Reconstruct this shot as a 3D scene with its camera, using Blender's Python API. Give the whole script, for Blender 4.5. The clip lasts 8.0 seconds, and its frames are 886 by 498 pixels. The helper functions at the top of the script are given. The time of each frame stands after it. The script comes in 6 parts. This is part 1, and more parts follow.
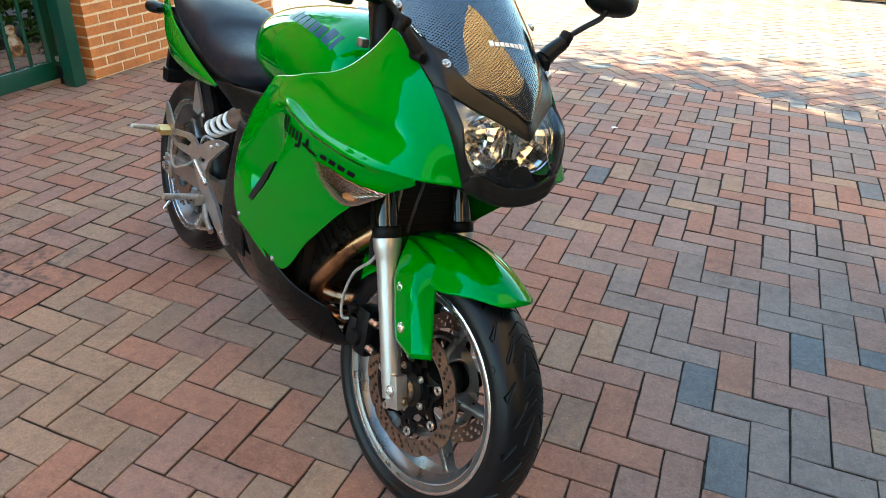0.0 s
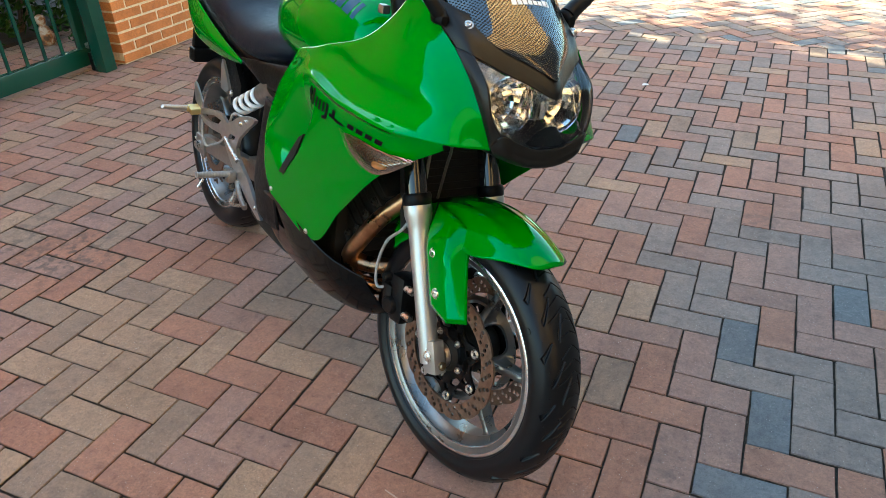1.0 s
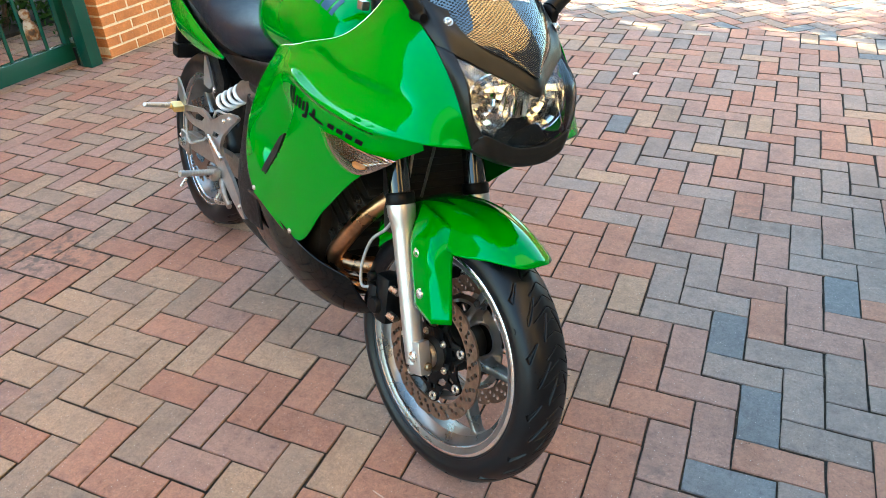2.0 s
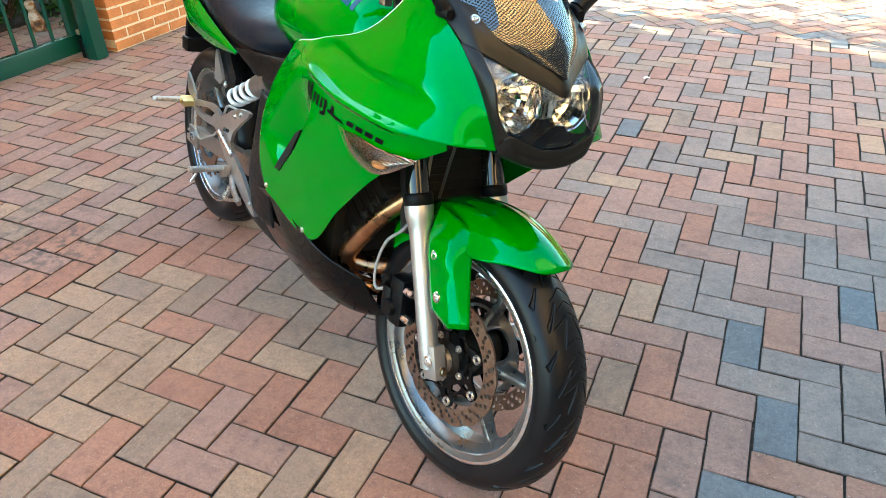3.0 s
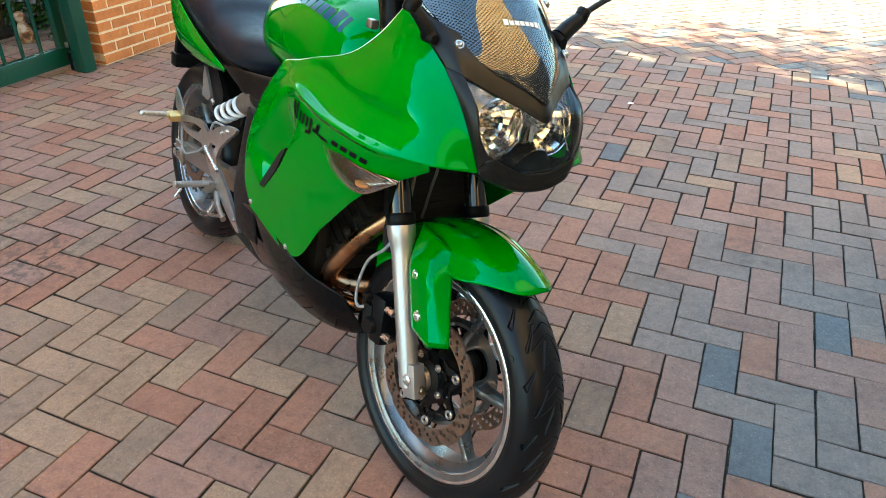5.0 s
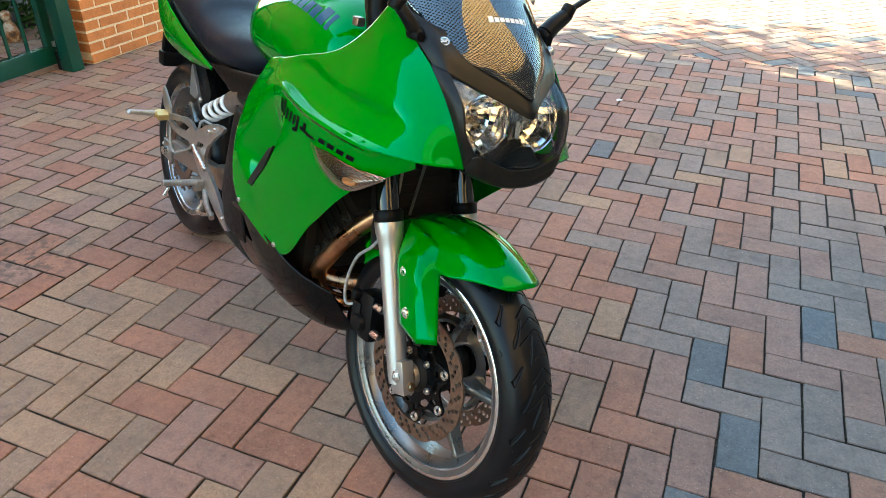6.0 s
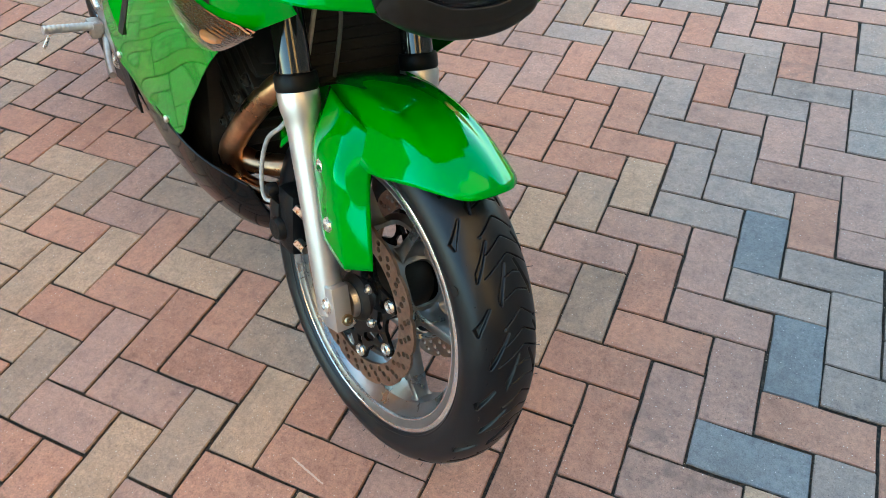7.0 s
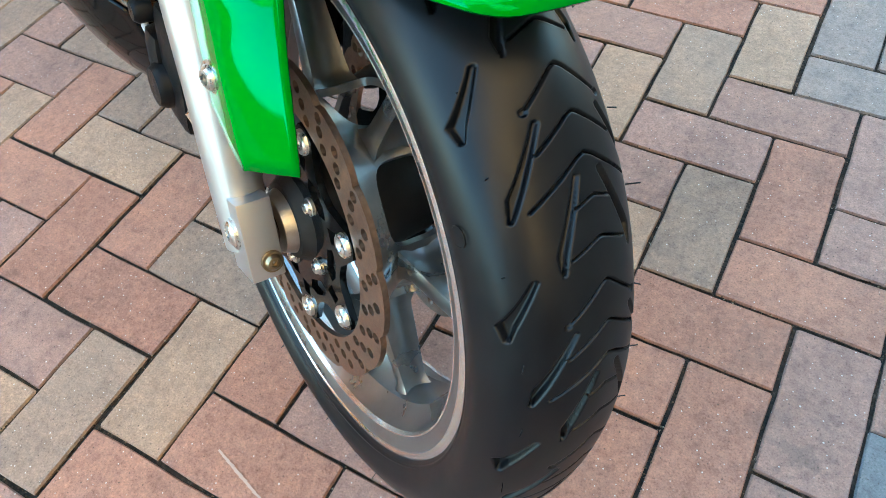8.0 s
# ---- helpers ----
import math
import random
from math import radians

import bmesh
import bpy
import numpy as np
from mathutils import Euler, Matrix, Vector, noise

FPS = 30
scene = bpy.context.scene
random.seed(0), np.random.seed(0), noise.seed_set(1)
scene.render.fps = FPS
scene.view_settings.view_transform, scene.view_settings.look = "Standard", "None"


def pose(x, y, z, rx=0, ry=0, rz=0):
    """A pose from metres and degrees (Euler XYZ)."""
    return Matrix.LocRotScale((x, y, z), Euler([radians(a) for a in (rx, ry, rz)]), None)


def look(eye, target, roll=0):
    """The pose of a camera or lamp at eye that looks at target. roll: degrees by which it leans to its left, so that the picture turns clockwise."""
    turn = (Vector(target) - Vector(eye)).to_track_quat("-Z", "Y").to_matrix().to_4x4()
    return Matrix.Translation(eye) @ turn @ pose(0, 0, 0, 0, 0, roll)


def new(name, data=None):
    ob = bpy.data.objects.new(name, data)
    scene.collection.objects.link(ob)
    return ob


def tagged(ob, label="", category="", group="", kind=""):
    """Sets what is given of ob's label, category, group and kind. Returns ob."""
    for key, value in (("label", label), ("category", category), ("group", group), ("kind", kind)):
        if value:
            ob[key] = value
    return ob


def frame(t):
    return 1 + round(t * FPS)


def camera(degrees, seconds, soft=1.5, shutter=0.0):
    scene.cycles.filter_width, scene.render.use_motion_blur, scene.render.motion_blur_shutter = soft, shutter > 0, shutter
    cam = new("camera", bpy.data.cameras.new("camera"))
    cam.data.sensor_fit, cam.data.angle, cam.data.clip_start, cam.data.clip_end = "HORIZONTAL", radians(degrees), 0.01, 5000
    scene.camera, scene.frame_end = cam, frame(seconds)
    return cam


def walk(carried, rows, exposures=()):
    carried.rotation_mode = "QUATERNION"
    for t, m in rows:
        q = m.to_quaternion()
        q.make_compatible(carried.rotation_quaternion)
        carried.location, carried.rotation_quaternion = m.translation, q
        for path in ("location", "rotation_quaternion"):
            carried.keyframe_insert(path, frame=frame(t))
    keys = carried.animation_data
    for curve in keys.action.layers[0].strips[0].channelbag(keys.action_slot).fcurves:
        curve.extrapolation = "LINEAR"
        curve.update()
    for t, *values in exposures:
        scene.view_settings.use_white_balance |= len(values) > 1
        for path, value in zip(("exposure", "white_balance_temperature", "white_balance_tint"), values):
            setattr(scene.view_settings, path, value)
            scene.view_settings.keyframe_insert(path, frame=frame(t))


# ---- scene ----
cam = camera(63.5, 8.0, soft=0.5)
PATH = [
    (0, (0.158, 0.112, 1.342), (-0.491, 1.727, 0.357), 2.1),
    (0.5, (0.158, 0.111, 1.336), (-0.487, 1.721, 0.339), 2.2),
    (1, (0.165, 0.109, 1.335), (-0.554, 1.646, 0.277), -2.0),
    (1.5, (0.171, 0.12, 1.333), (-0.554, 1.63, 0.24), -3.5),
    (1.7, (0.184, 0.131, 1.345), (-0.531, 1.649, 0.258), -3.1),
    (3, (0.127, 0.155, 1.33), (-0.571, 1.684, 0.246), -1.3),
    (3.5, (0.128, 0.147, 1.331), (-0.561, 1.691, 0.264), 0.4),
    (4, (0.138, 0.144, 1.334), (-0.534, 1.706, 0.281), 0.3),
    (4.5, (0.137, 0.147, 1.339), (-0.54, 1.717, 0.301), 0.4),
    (6, (0.151, 0.144, 1.34), (-0.5, 1.721, 0.297), 0.5),
    (6.2, (0.148, 0.158, 1.330), (-0.488, 1.714, 0.245), -0.3),
    (6.5, (0.144, 0.251, 1.29), (-0.438, 1.751, 0.101), -1.7),
    (6.7, (0.133, 0.399, 1.258), (-0.466, 1.808, -0.028), -3.0),
    (7, (0.117, 0.609, 1.167), (-0.523, 1.851, -0.265), -4.1),
    (7.2, (0.091, 0.744, 1.070), (-0.528, 1.828, -0.493), -5.0),
    (7.5, (0.044, 0.863, 0.924), (-0.621, 1.83, -0.696), -8.2),
    (7.7, (0.012, 0.921, 0.866), (-0.636, 1.874, -0.769), -8.1),
    (8, (-0.021, 0.949, 0.796), (-0.682, 1.896, -0.837), -7.5),
]
LIGHT = [(0.0, 2.85, 6450, -10), (0.5, 2.8, 6450, -10), (1.0, 2.82, 6400, -11), (1.5, 3.27, 6400, -11), (3.0, 3.47, 6450, -13), (3.5, 3.47, 6450, -13), (4.0, 3.25, 6450, -13), (4.5, 3.1, 6500, -13), (6.0, 2.98, 6450, -12), (6.5, 3.15, 6400, -12), (7.0, 3.52, 6300, -15), (7.5, 3.65, 6100, -18), (8.0, 3.82, 5800, -19)]
walk(cam, [(t, look(eye, target, roll)) for t, eye, target, roll in PATH], LIGHT)

from mathutils.bvhtree import BVHTree
from mathutils.kdtree import KDTree

# ---- light ----
SUN_DIR = Vector((-0.86, 0.065, 0.54)).normalized()      # towards the sun
world = bpy.data.worlds.new("sky")
world.use_nodes = True
scene.world = world
wn = world.node_tree
sky = wn.nodes.new("ShaderNodeTexSky")
sky.sky_type = "NISHITA"
sky.sun_disc = False
sky.sun_elevation = math.asin(SUN_DIR.z)
sky.sun_rotation = math.atan2(SUN_DIR.x, SUN_DIR.y)
wn.nodes["Background"].inputs["Strength"].default_value = 0.12
wn.links.new(sky.outputs[0], wn.nodes["Background"].inputs["Color"])
sun = new("sun", bpy.data.lights.new("sun", "SUN"))
sun.data.energy, sun.data.angle, sun.data.color = 5.0, radians(0.53), (1.0, 0.92, 0.80)
sun.matrix_world = look((0, 0, 12), Vector((0, 0, 12)) - SUN_DIR)


# ---- materials ----
def material(name, colour=(0.5, 0.5, 0.5), rough=0.5, metal=0.0, coat=0.0, coat_rough=0.03, spec=0.5):
    m = bpy.data.materials.new(name)
    m.use_nodes = True
    p = m.node_tree.nodes["Principled BSDF"]
    p.inputs["Base Color"].default_value = (*colour, 1)
    p.inputs["Roughness"].default_value = rough
    p.inputs["Metallic"].default_value = metal
    p.inputs["Coat Weight"].default_value = coat
    p.inputs["Coat Roughness"].default_value = coat_rough
    p.inputs["Specular IOR Level"].default_value = spec
    return m


def node(m, kind, **inputs):
    n = m.node_tree.nodes.new(kind)
    for key, value in inputs.items():
        n.inputs[key.replace("_", " ")].default_value = value
    return n


def link(m, a, b):
    m.node_tree.links.new(a, b)


def noise_out(m, scale, detail=4.0, rough=0.6, space="Object"):
    tc = node(m, "ShaderNodeTexCoord")
    n = node(m, "ShaderNodeTexNoise", Scale=scale, Detail=detail, Roughness=rough)
    link(m, tc.outputs[space], n.inputs["Vector"])
    return n.outputs["Fac"]


def ramp(m, fac, stops, mode="LINEAR"):
    r = node(m, "ShaderNodeValToRGB")
    r.color_ramp.interpolation = mode
    while len(r.color_ramp.elements) < len(stops):
        r.color_ramp.elements.new(0.5)
    for e, (at, c) in zip(r.color_ramp.elements, stops):
        e.position, e.color = at, (*c, 1)
    link(m, fac, r.inputs["Fac"])
    return r.outputs["Color"]


def mix(m, fac, a, b, blend="MIX"):
    n = node(m, "ShaderNodeMix")
    n.data_type, n.blend_type = "RGBA", blend
    for sock, value in ((n.inputs["Factor"], fac), (n.inputs["A"], a), (n.inputs["B"], b)):
        if isinstance(value, (int, float)):
            sock.default_value = value
        elif isinstance(value, tuple):
            sock.default_value = (*value, 1)
        else:
            link(m, value, sock)
    return n.outputs["Result"]


def worn(m, scale=30.0, amount=0.25, bump=0.1, bump_scale=200.0, rough=(0.3, 0.6), space="Object"):
    """Patchy colour, roughness and fine relief on a plain material."""
    p = m.node_tree.nodes["Principled BSDF"]
    base = tuple(p.inputs["Base Color"].default_value)[:3]
    f = noise_out(m, scale, space=space)
    dark = tuple(c * (1 - amount) for c in base)
    light = tuple(min(1.0, c * (1 + amount)) for c in base)
    link(m, ramp(m, f, [(0.35, dark), (0.65, light)]), p.inputs["Base Color"])
    link(m, ramp(m, f, [(0.3, (rough[0],) * 3), (0.7, (rough[1],) * 3)]), p.inputs["Roughness"])
    if bump:
        b = node(m, "ShaderNodeBump", Strength=bump, Distance=0.002)
        link(m, noise_out(m, bump_scale, space=space), b.inputs["Height"])
        link(m, b.outputs["Normal"], p.inputs["Normal"])
    return m


def paver_material(name, a, b):
    """Concrete paver: tone differs from piece to piece, with sandy grain, pale specks and stains."""
    m = material(name, a, 0.85)
    p = m.node_tree.nodes["Principled BSDF"]
    oi, geo = node(m, "ShaderNodeObjectInfo"), node(m, "ShaderNodeNewGeometry")
    add = node(m, "ShaderNodeMath")
    link(m, oi.outputs["Random"], add.inputs[0])
    link(m, geo.outputs["Random Per Island"], add.inputs[1])
    fr = node(m, "ShaderNodeMath")
    fr.operation = "FRACT"
    link(m, add.outputs[0], fr.inputs[0])
    tone = ramp(m, fr.outputs[0], [(0.0, a), (1.0, b)])

    def nz(scale, detail=5.0):
        n = node(m, "ShaderNodeTexNoise", Scale=scale, Detail=detail, Roughness=0.65)
        link(m, geo.outputs["Position"], n.inputs["Vector"])
        return n.outputs["Fac"]
    stain = ramp(m, nz(5.0), [(0.3, (0.80, 0.79, 0.78)), (0.5, (1, 1, 1)), (0.72, (1.14, 1.10, 1.04))])
    tone = mix(m, 1.0, tone, stain, "MULTIPLY")
    grain = ramp(m, nz(420.0, 3.0), [(0.30, (0.58, 0.55, 0.53)), (0.46, (0.98, 0.98, 0.98)), (0.54, (1.0, 1.0, 1.0)), (0.70, (1.36, 1.32, 1.27))])
    tone = mix(m, 0.85, tone, grain, "MULTIPLY")
    blotch = ramp(m, nz(34.0, 9.0), [(0.33, (0.80, 0.79, 0.79)), (0.47, (0.98, 0.98, 0.98)), (0.66, (1.13, 1.11, 1.08))])
    tone = mix(m, 0.9, tone, blotch, "MULTIPLY")
    mottle = ramp(m, nz(120.0, 5.0), [(0.34, (0.84, 0.82, 0.81)), (0.50, (1.0, 1.0, 1.0)), (0.66, (1.15, 1.13, 1.10))])
    tone = mix(m, 1.0, tone, mottle, "MULTIPLY")
    for scale, reach in ((60.0, 0.085), (135.0, 0.15)):
        v = node(m, "ShaderNodeTexVoronoi", Scale=scale)
        link(m, geo.outputs["Position"], v.inputs["Vector"])
        speck = ramp(m, v.outputs["Distance"], [(reach * 0.55, (0.75, 0.75, 0.75)), (reach, (0, 0, 0))])
        tone = mix(m, mix(m, 1.0, speck, ramp(m, v.outputs["Color"], [(0.55, (0, 0, 0)), (0.75, (1, 1, 1))]), "MULTIPLY"), tone, (0.60, 0.55, 0.48))
    pit = node(m, "ShaderNodeTexVoronoi", Scale=88.0)
    link(m, geo.outputs["Position"], pit.inputs["Vector"])
    tone = mix(m, ramp(m, pit.outputs["Distance"], [(0.05, (0.7, 0.7, 0.7)), (0.11, (0, 0, 0))]), tone, (0.05, 0.036, 0.026))
    where = ramp(m, nz(1.1, 3.0), [(0.55, (0, 0, 0)), (0.70, (0.85, 0.85, 0.85))])
    spots = ramp(m, nz(24.0, 9.0), [(0.43, (1, 1, 1)), (0.52, (0, 0, 0))])
    tone = mix(m, mix(m, 1.0, where, spots, "MULTIPLY"), tone, (0.085, 0.064, 0.050))     # grime
    link(m, tone, p.inputs["Base Color"])
    bump = node(m, "ShaderNodeBump", Strength=0.55, Distance=0.0012)
    link(m, nz(330.0, 4.0), bump.inputs["Height"])
    bump2 = node(m, "ShaderNodeBump", Strength=0.4, Distance=0.004)
    link(m, nz(40.0, 4.0), bump2.inputs["Height"])
    link(m, bump.outputs["Normal"], bump2.inputs["Normal"])
    link(m, bump2.outputs["Normal"], p.inputs["Normal"])
    return m


PAVER = {
    "tan": paver_material("paver_tan", (0.284, 0.182, 0.12), (0.316, 0.205, 0.137)),
    "red": paver_material("paver_red", (0.269, 0.129, 0.086), (0.304, 0.153, 0.103)),
    "rose": paver_material("paver_rose", (0.245, 0.142, 0.108), (0.283, 0.166, 0.129)),
    "grey": paver_material("paver_grey", (0.198, 0.149, 0.126), (0.228, 0.172, 0.146)),
    "blue": paver_material("paver_blue", (0.126, 0.124, 0.128), (0.154, 0.151, 0.153)),
    "olive": paver_material("paver_olive", (0.226, 0.151, 0.108), (0.256, 0.173, 0.124)),
}
M_JOINT = material("joint_soil", (0.06, 0.043, 0.03), 0.97)
_j = mix(M_JOINT, 0.65, ramp(M_JOINT, noise_out(M_JOINT, 150.0, 6.0), [(0.36, (0.003, 0.0025, 0.002)), (0.52, (0.020, 0.014, 0.010)), (0.66, (0.15, 0.105, 0.072))]),
         ramp(M_JOINT, noise_out(M_JOINT, 9.0, 5.0), [(0.42, (0.004, 0.004, 0.003)), (0.70, (0.06, 0.032, 0.016))]))
link(M_JOINT, _j, M_JOINT.node_tree.nodes["Principled BSDF"].inputs["Base Color"])
_b = node(M_JOINT, "ShaderNodeBump", Strength=1.0, Distance=0.006)
link(M_JOINT, noise_out(M_JOINT, 220.0, 5.0), _b.inputs["Height"])
link(M_JOINT, _b.outputs["Normal"], M_JOINT.node_tree.nodes["Principled BSDF"].inputs["Normal"])
M_GRAIN = material("joint_sand_grains", (0.1, 0.07, 0.045), 0.95)
_g = node(M_GRAIN, "ShaderNodeNewGeometry")
link(M_GRAIN, ramp(M_GRAIN, _g.outputs["Random Per Island"], [(0.0, (0.012, 0.009, 0.007)), (0.55, (0.06, 0.040, 0.024)), (0.85, (0.14, 0.085, 0.045)), (1.0, (0.36, 0.29, 0.21))]), M_GRAIN.node_tree.nodes["Principled BSDF"].inputs["Base Color"])
M_GREEN = material("green_paint", (0.0010, 0.195, 0.0008), 0.05, 0.0, 0.0, 0.012, 0.52)
M_GREEN.node_tree.nodes["Principled BSDF"].inputs["Specular Tint"].default_value = (0.16, 1.0, 0.70, 1)   # reflection colour put into the gloss: sky turns cyan, grey walls stay green
M_BLACKPAINT = worn(material("black_gloss_plastic", (0.004, 0.0038, 0.0038), 0.1, 0, 0, 0.1, 0.17), 25, 0.3, 0.0, 300, (0.05, 0.10))
M_STANCHION = worn(material("stanchion_gloss_black", (0.010, 0.009, 0.009), 0.08, 0, 0, 0.1, 0.6), 25, 0.2, 0.0, 300, (0.05, 0.09))
M_BLACK = worn(material("black_plastic", (0.004, 0.004, 0.0045), 0.45, 0, 0, 0.03, 0.14), 60, 0.3, 0.15, 900, (0.34, 0.5))
M_COWL = worn(material("cowl_plastic", (0.007, 0.0065, 0.006), 0.4, 0, 0, 0.03, 0.26), 40, 0.2, 0.08, 900, (0.32, 0.42))
M_DARK = worn(material("engine_black", (0.012, 0.0105, 0.009), 0.5, 0, 0, 0.03, 0.25), 40, 0.4, 0.2, 300, (0.5, 0.75))
M_RUBBER = material("tyre_rubber", (0.005, 0.005, 0.0055), 0.45, 0, 0, 0.03, 0.23)
M_ALU = worn(material("cast_aluminium", (0.36, 0.335, 0.31), 0.34, 0.9), 60, 0.15, 0.12, 700, (0.28, 0.42))
M_POLISHED = worn(material("polished_aluminium", (0.58, 0.56, 0.54), 0.36, 0.95), 40, 0.1, 0.05, 700, (0.32, 0.42))
M_FORK = worn(material("fork_silver_paint", (0.50, 0.485, 0.47), 0.36, 0.85), 25, 0.02, 0.0, 900, (0.35, 0.38))
M_RIM = worn(material("rim_silver_paint", (0.20, 0.197, 0.195), 0.30, 0.85), 18, 0.15, 0.06, 600, (0.24, 0.36))
M_LIP = material("rim_bare_lip", (0.72, 0.715, 0.71), 0.22, 0.95)
M_CHROME = material("chrome", (0.8, 0.8, 0.82), 0.06, 1.0)
M_STEEL = worn(material("bolt_steel", (0.62, 0.60, 0.57), 0.28, 1.0), 200, 0.2, 0, 1, (0.2, 0.4))
M_DISC = worn(material("disc_steel", (0.25, 0.165, 0.122), 0.34, 0.95), 120, 0.2, 0.1, 900, (0.3, 0.45))
M_COPPER = worn(material("heated_exhaust_steel", (0.36, 0.20, 0.11), 0.3, 1.0), 16, 0.45, 0.03, 300, (0.22, 0.4))
M_SEAT = worn(material("seat_vinyl", (0.006, 0.009, 0.017), 0.42, 0, 0, 0.03, 0.25), 50, 0.15, 0.35, 1100, (0.38, 0.5))
M_HOSE = worn(material("grey_hose", (0.32, 0.30, 0.28), 0.5), 80, 0.2, 0.05, 300, (0.4, 0.6))
M_CABLE = material("dark_grey_cable", (0.06, 0.058, 0.055), 0.5)
M_BRASS = material("gold_anodised", (0.78, 0.60, 0.26), 0.36, 0.9)
M_DULLBRASS = material("dull_plated_bolt", (0.30, 0.22, 0.13), 0.35, 1.0)
M_LOGO = material("dark_decal", (0.003, 0.003, 0.004), 0.5, 0, 0, 0.03, 0.04)
M_BLUELOGO = material("blue_decal", (0.003, 0.060, 0.13), 0.3, 0, 0, 0.03, 0.25)
M_WHITELOGO = material("white_decal", (0.75, 0.75, 0.76), 0.4)
M_SPRING = material("white_spring", (0.75, 0.75, 0.74), 0.35, 0.1, 0.3)
M_AMBER = material("amber_bulb", (0.55, 0.20, 0.06), 0.25)
M_GATE = worn(material("green_gate_paint", (0.006, 0.052, 0.036), 0.3, 0, 0.0), 6, 0.07, 0.02, 200, (0.2, 0.26))
M_MORTAR = worn(material("pale_mortar", (0.62, 0.50, 0.33), 0.95), 60, 0.15, 0.6, 300, (0.9, 1.0))


def brick_material():
    m = paver_material("wall_brick_clay", (0.40, 0.145, 0.042), (0.48, 0.19, 0.06))
    return m


M_BRICK = brick_material()
M_SANDBRICK = paver_material("wall_brick_sandy", (0.26, 0.135, 0.040), (0.32, 0.17, 0.055))
M_GREYBRICK = paver_material("wall_brick_grey", (0.085, 0.085, 0.095), (0.115, 0.115, 0.125))
# darker, patchy colour for the paver sides down in the joints
M_EDGE = worn(material("dark_paver_edge", (0.080, 0.054, 0.037), 0.95), 110, 0.85, 0.9, 300, (0.9, 1.0))


def glass(name, tint, clear, rough=0.02):
    """Thin clear plastic: see-through with a glossy skin."""
    m = bpy.data.materials.new(name)
    m.use_nodes = True
    nt = m.node_tree
    nt.nodes.remove(nt.nodes["Principled BSDF"])
    out = nt.nodes["Material Output"]
    tr, gl = node(m, "ShaderNodeBsdfTransparent"), node(m, "ShaderNodeBsdfGlossy")
    tr.inputs["Color"].default_value = (*tint, 1)
    gl.inputs["Roughness"].default_value = rough
    fres = node(m, "ShaderNodeFresnel", IOR=clear)
    mx = node(m, "ShaderNodeMixShader")
    link(m, fres.outputs[0], mx.inputs[0])
    link(m, tr.outputs[0], mx.inputs[1])
    link(m, gl.outputs[0], mx.inputs[2])
    link(m, mx.outputs[0], out.inputs["Surface"])
    return m, mx, tr, gl


M_LENS = glass("clear_lens", (0.95, 0.95, 0.93), 1.5)[0]


def screen_material():
    """Smoked screen, printed with rows of dark dots that thin out towards the top."""
    m, mx, tr, gl = glass("smoked_screen", (0.68, 0.66, 0.62), 2.7)
    pr = node(m, "ShaderNodeBsdfPrincipled", Roughness=0.25)
    pr.inputs["Specular IOR Level"].default_value = 0.15
    pr.inputs["Base Color"].default_value = (0.012, 0.012, 0.013, 1)
    uv = node(m, "ShaderNodeUVMap")
    v = node(m, "ShaderNodeTexVoronoi", Scale=1.0, Randomness=0.0)
    v.voronoi_dimensions = "2D"
    mp = node(m, "ShaderNodeMapping", Scale=(205.0, 205.0, 1.0), Rotation=(0, 0, radians(45)))
    link(m, uv.outputs[0], mp.inputs["Vector"])
    link(m, mp.outputs[0], v.inputs["Vector"])
    sep = node(m, "ShaderNodeSeparateXYZ")
    link(m, uv.outputs[0], sep.inputs[0])
    size = node(m, "ShaderNodeMapRange", From_Min=0.06, From_Max=0.34, To_Min=0.10, To_Max=0.44)
    link(m, sep.outputs["Y"], size.inputs["Value"])
    less = node(m, "ShaderNodeMath")
    less.operation = "LESS_THAN"
    link(m, v.outputs["Distance"], less.inputs[0])
    link(m, size.outputs[0], less.inputs[1])
    m2 = node(m, "ShaderNodeMixShader")
    link(m, less.outputs[0], m2.inputs[0])
    link(m, mx.outputs[0], m2.inputs[1])
    link(m, pr.outputs[0], m2.inputs[2])
    link(m, m2.outputs[0], m.node_tree.nodes["Material Output"].inputs["Surface"])
    return m


M_SCREEN = screen_material()


# ---- mesh helpers ----
def finish(name, bm, mat, parent=None, label="", smooth=40.0, fix=True):
    if fix:
        bmesh.ops.recalc_face_normals(bm, faces=bm.faces[:])
    me = bpy.data.meshes.new(name)
    bm.to_mesh(me)
    bm.free()
    for one in (mat if isinstance(mat, (list, tuple)) else [mat]):
        me.materials.append(one)
    if smooth:
        me.shade_smooth()
        me.set_sharp_from_angle(angle=radians(smooth))
    ob = new(name, me)
    if parent is not None:
        ob.parent = parent
    if label:
        tagged(ob, label)
    return ob


def part(name, bm, mat, parent, label="", smooth=40.0):
    return finish(name, bm, mat, parent, label, smooth)


def thing(name, label, category, at=None, group="", kind=""):
    ob = new(name)
    ob.empty_display_size = 0.1
    ob.matrix_world = at if at is not None else Matrix()
    return tagged(ob, label, category, group, kind)


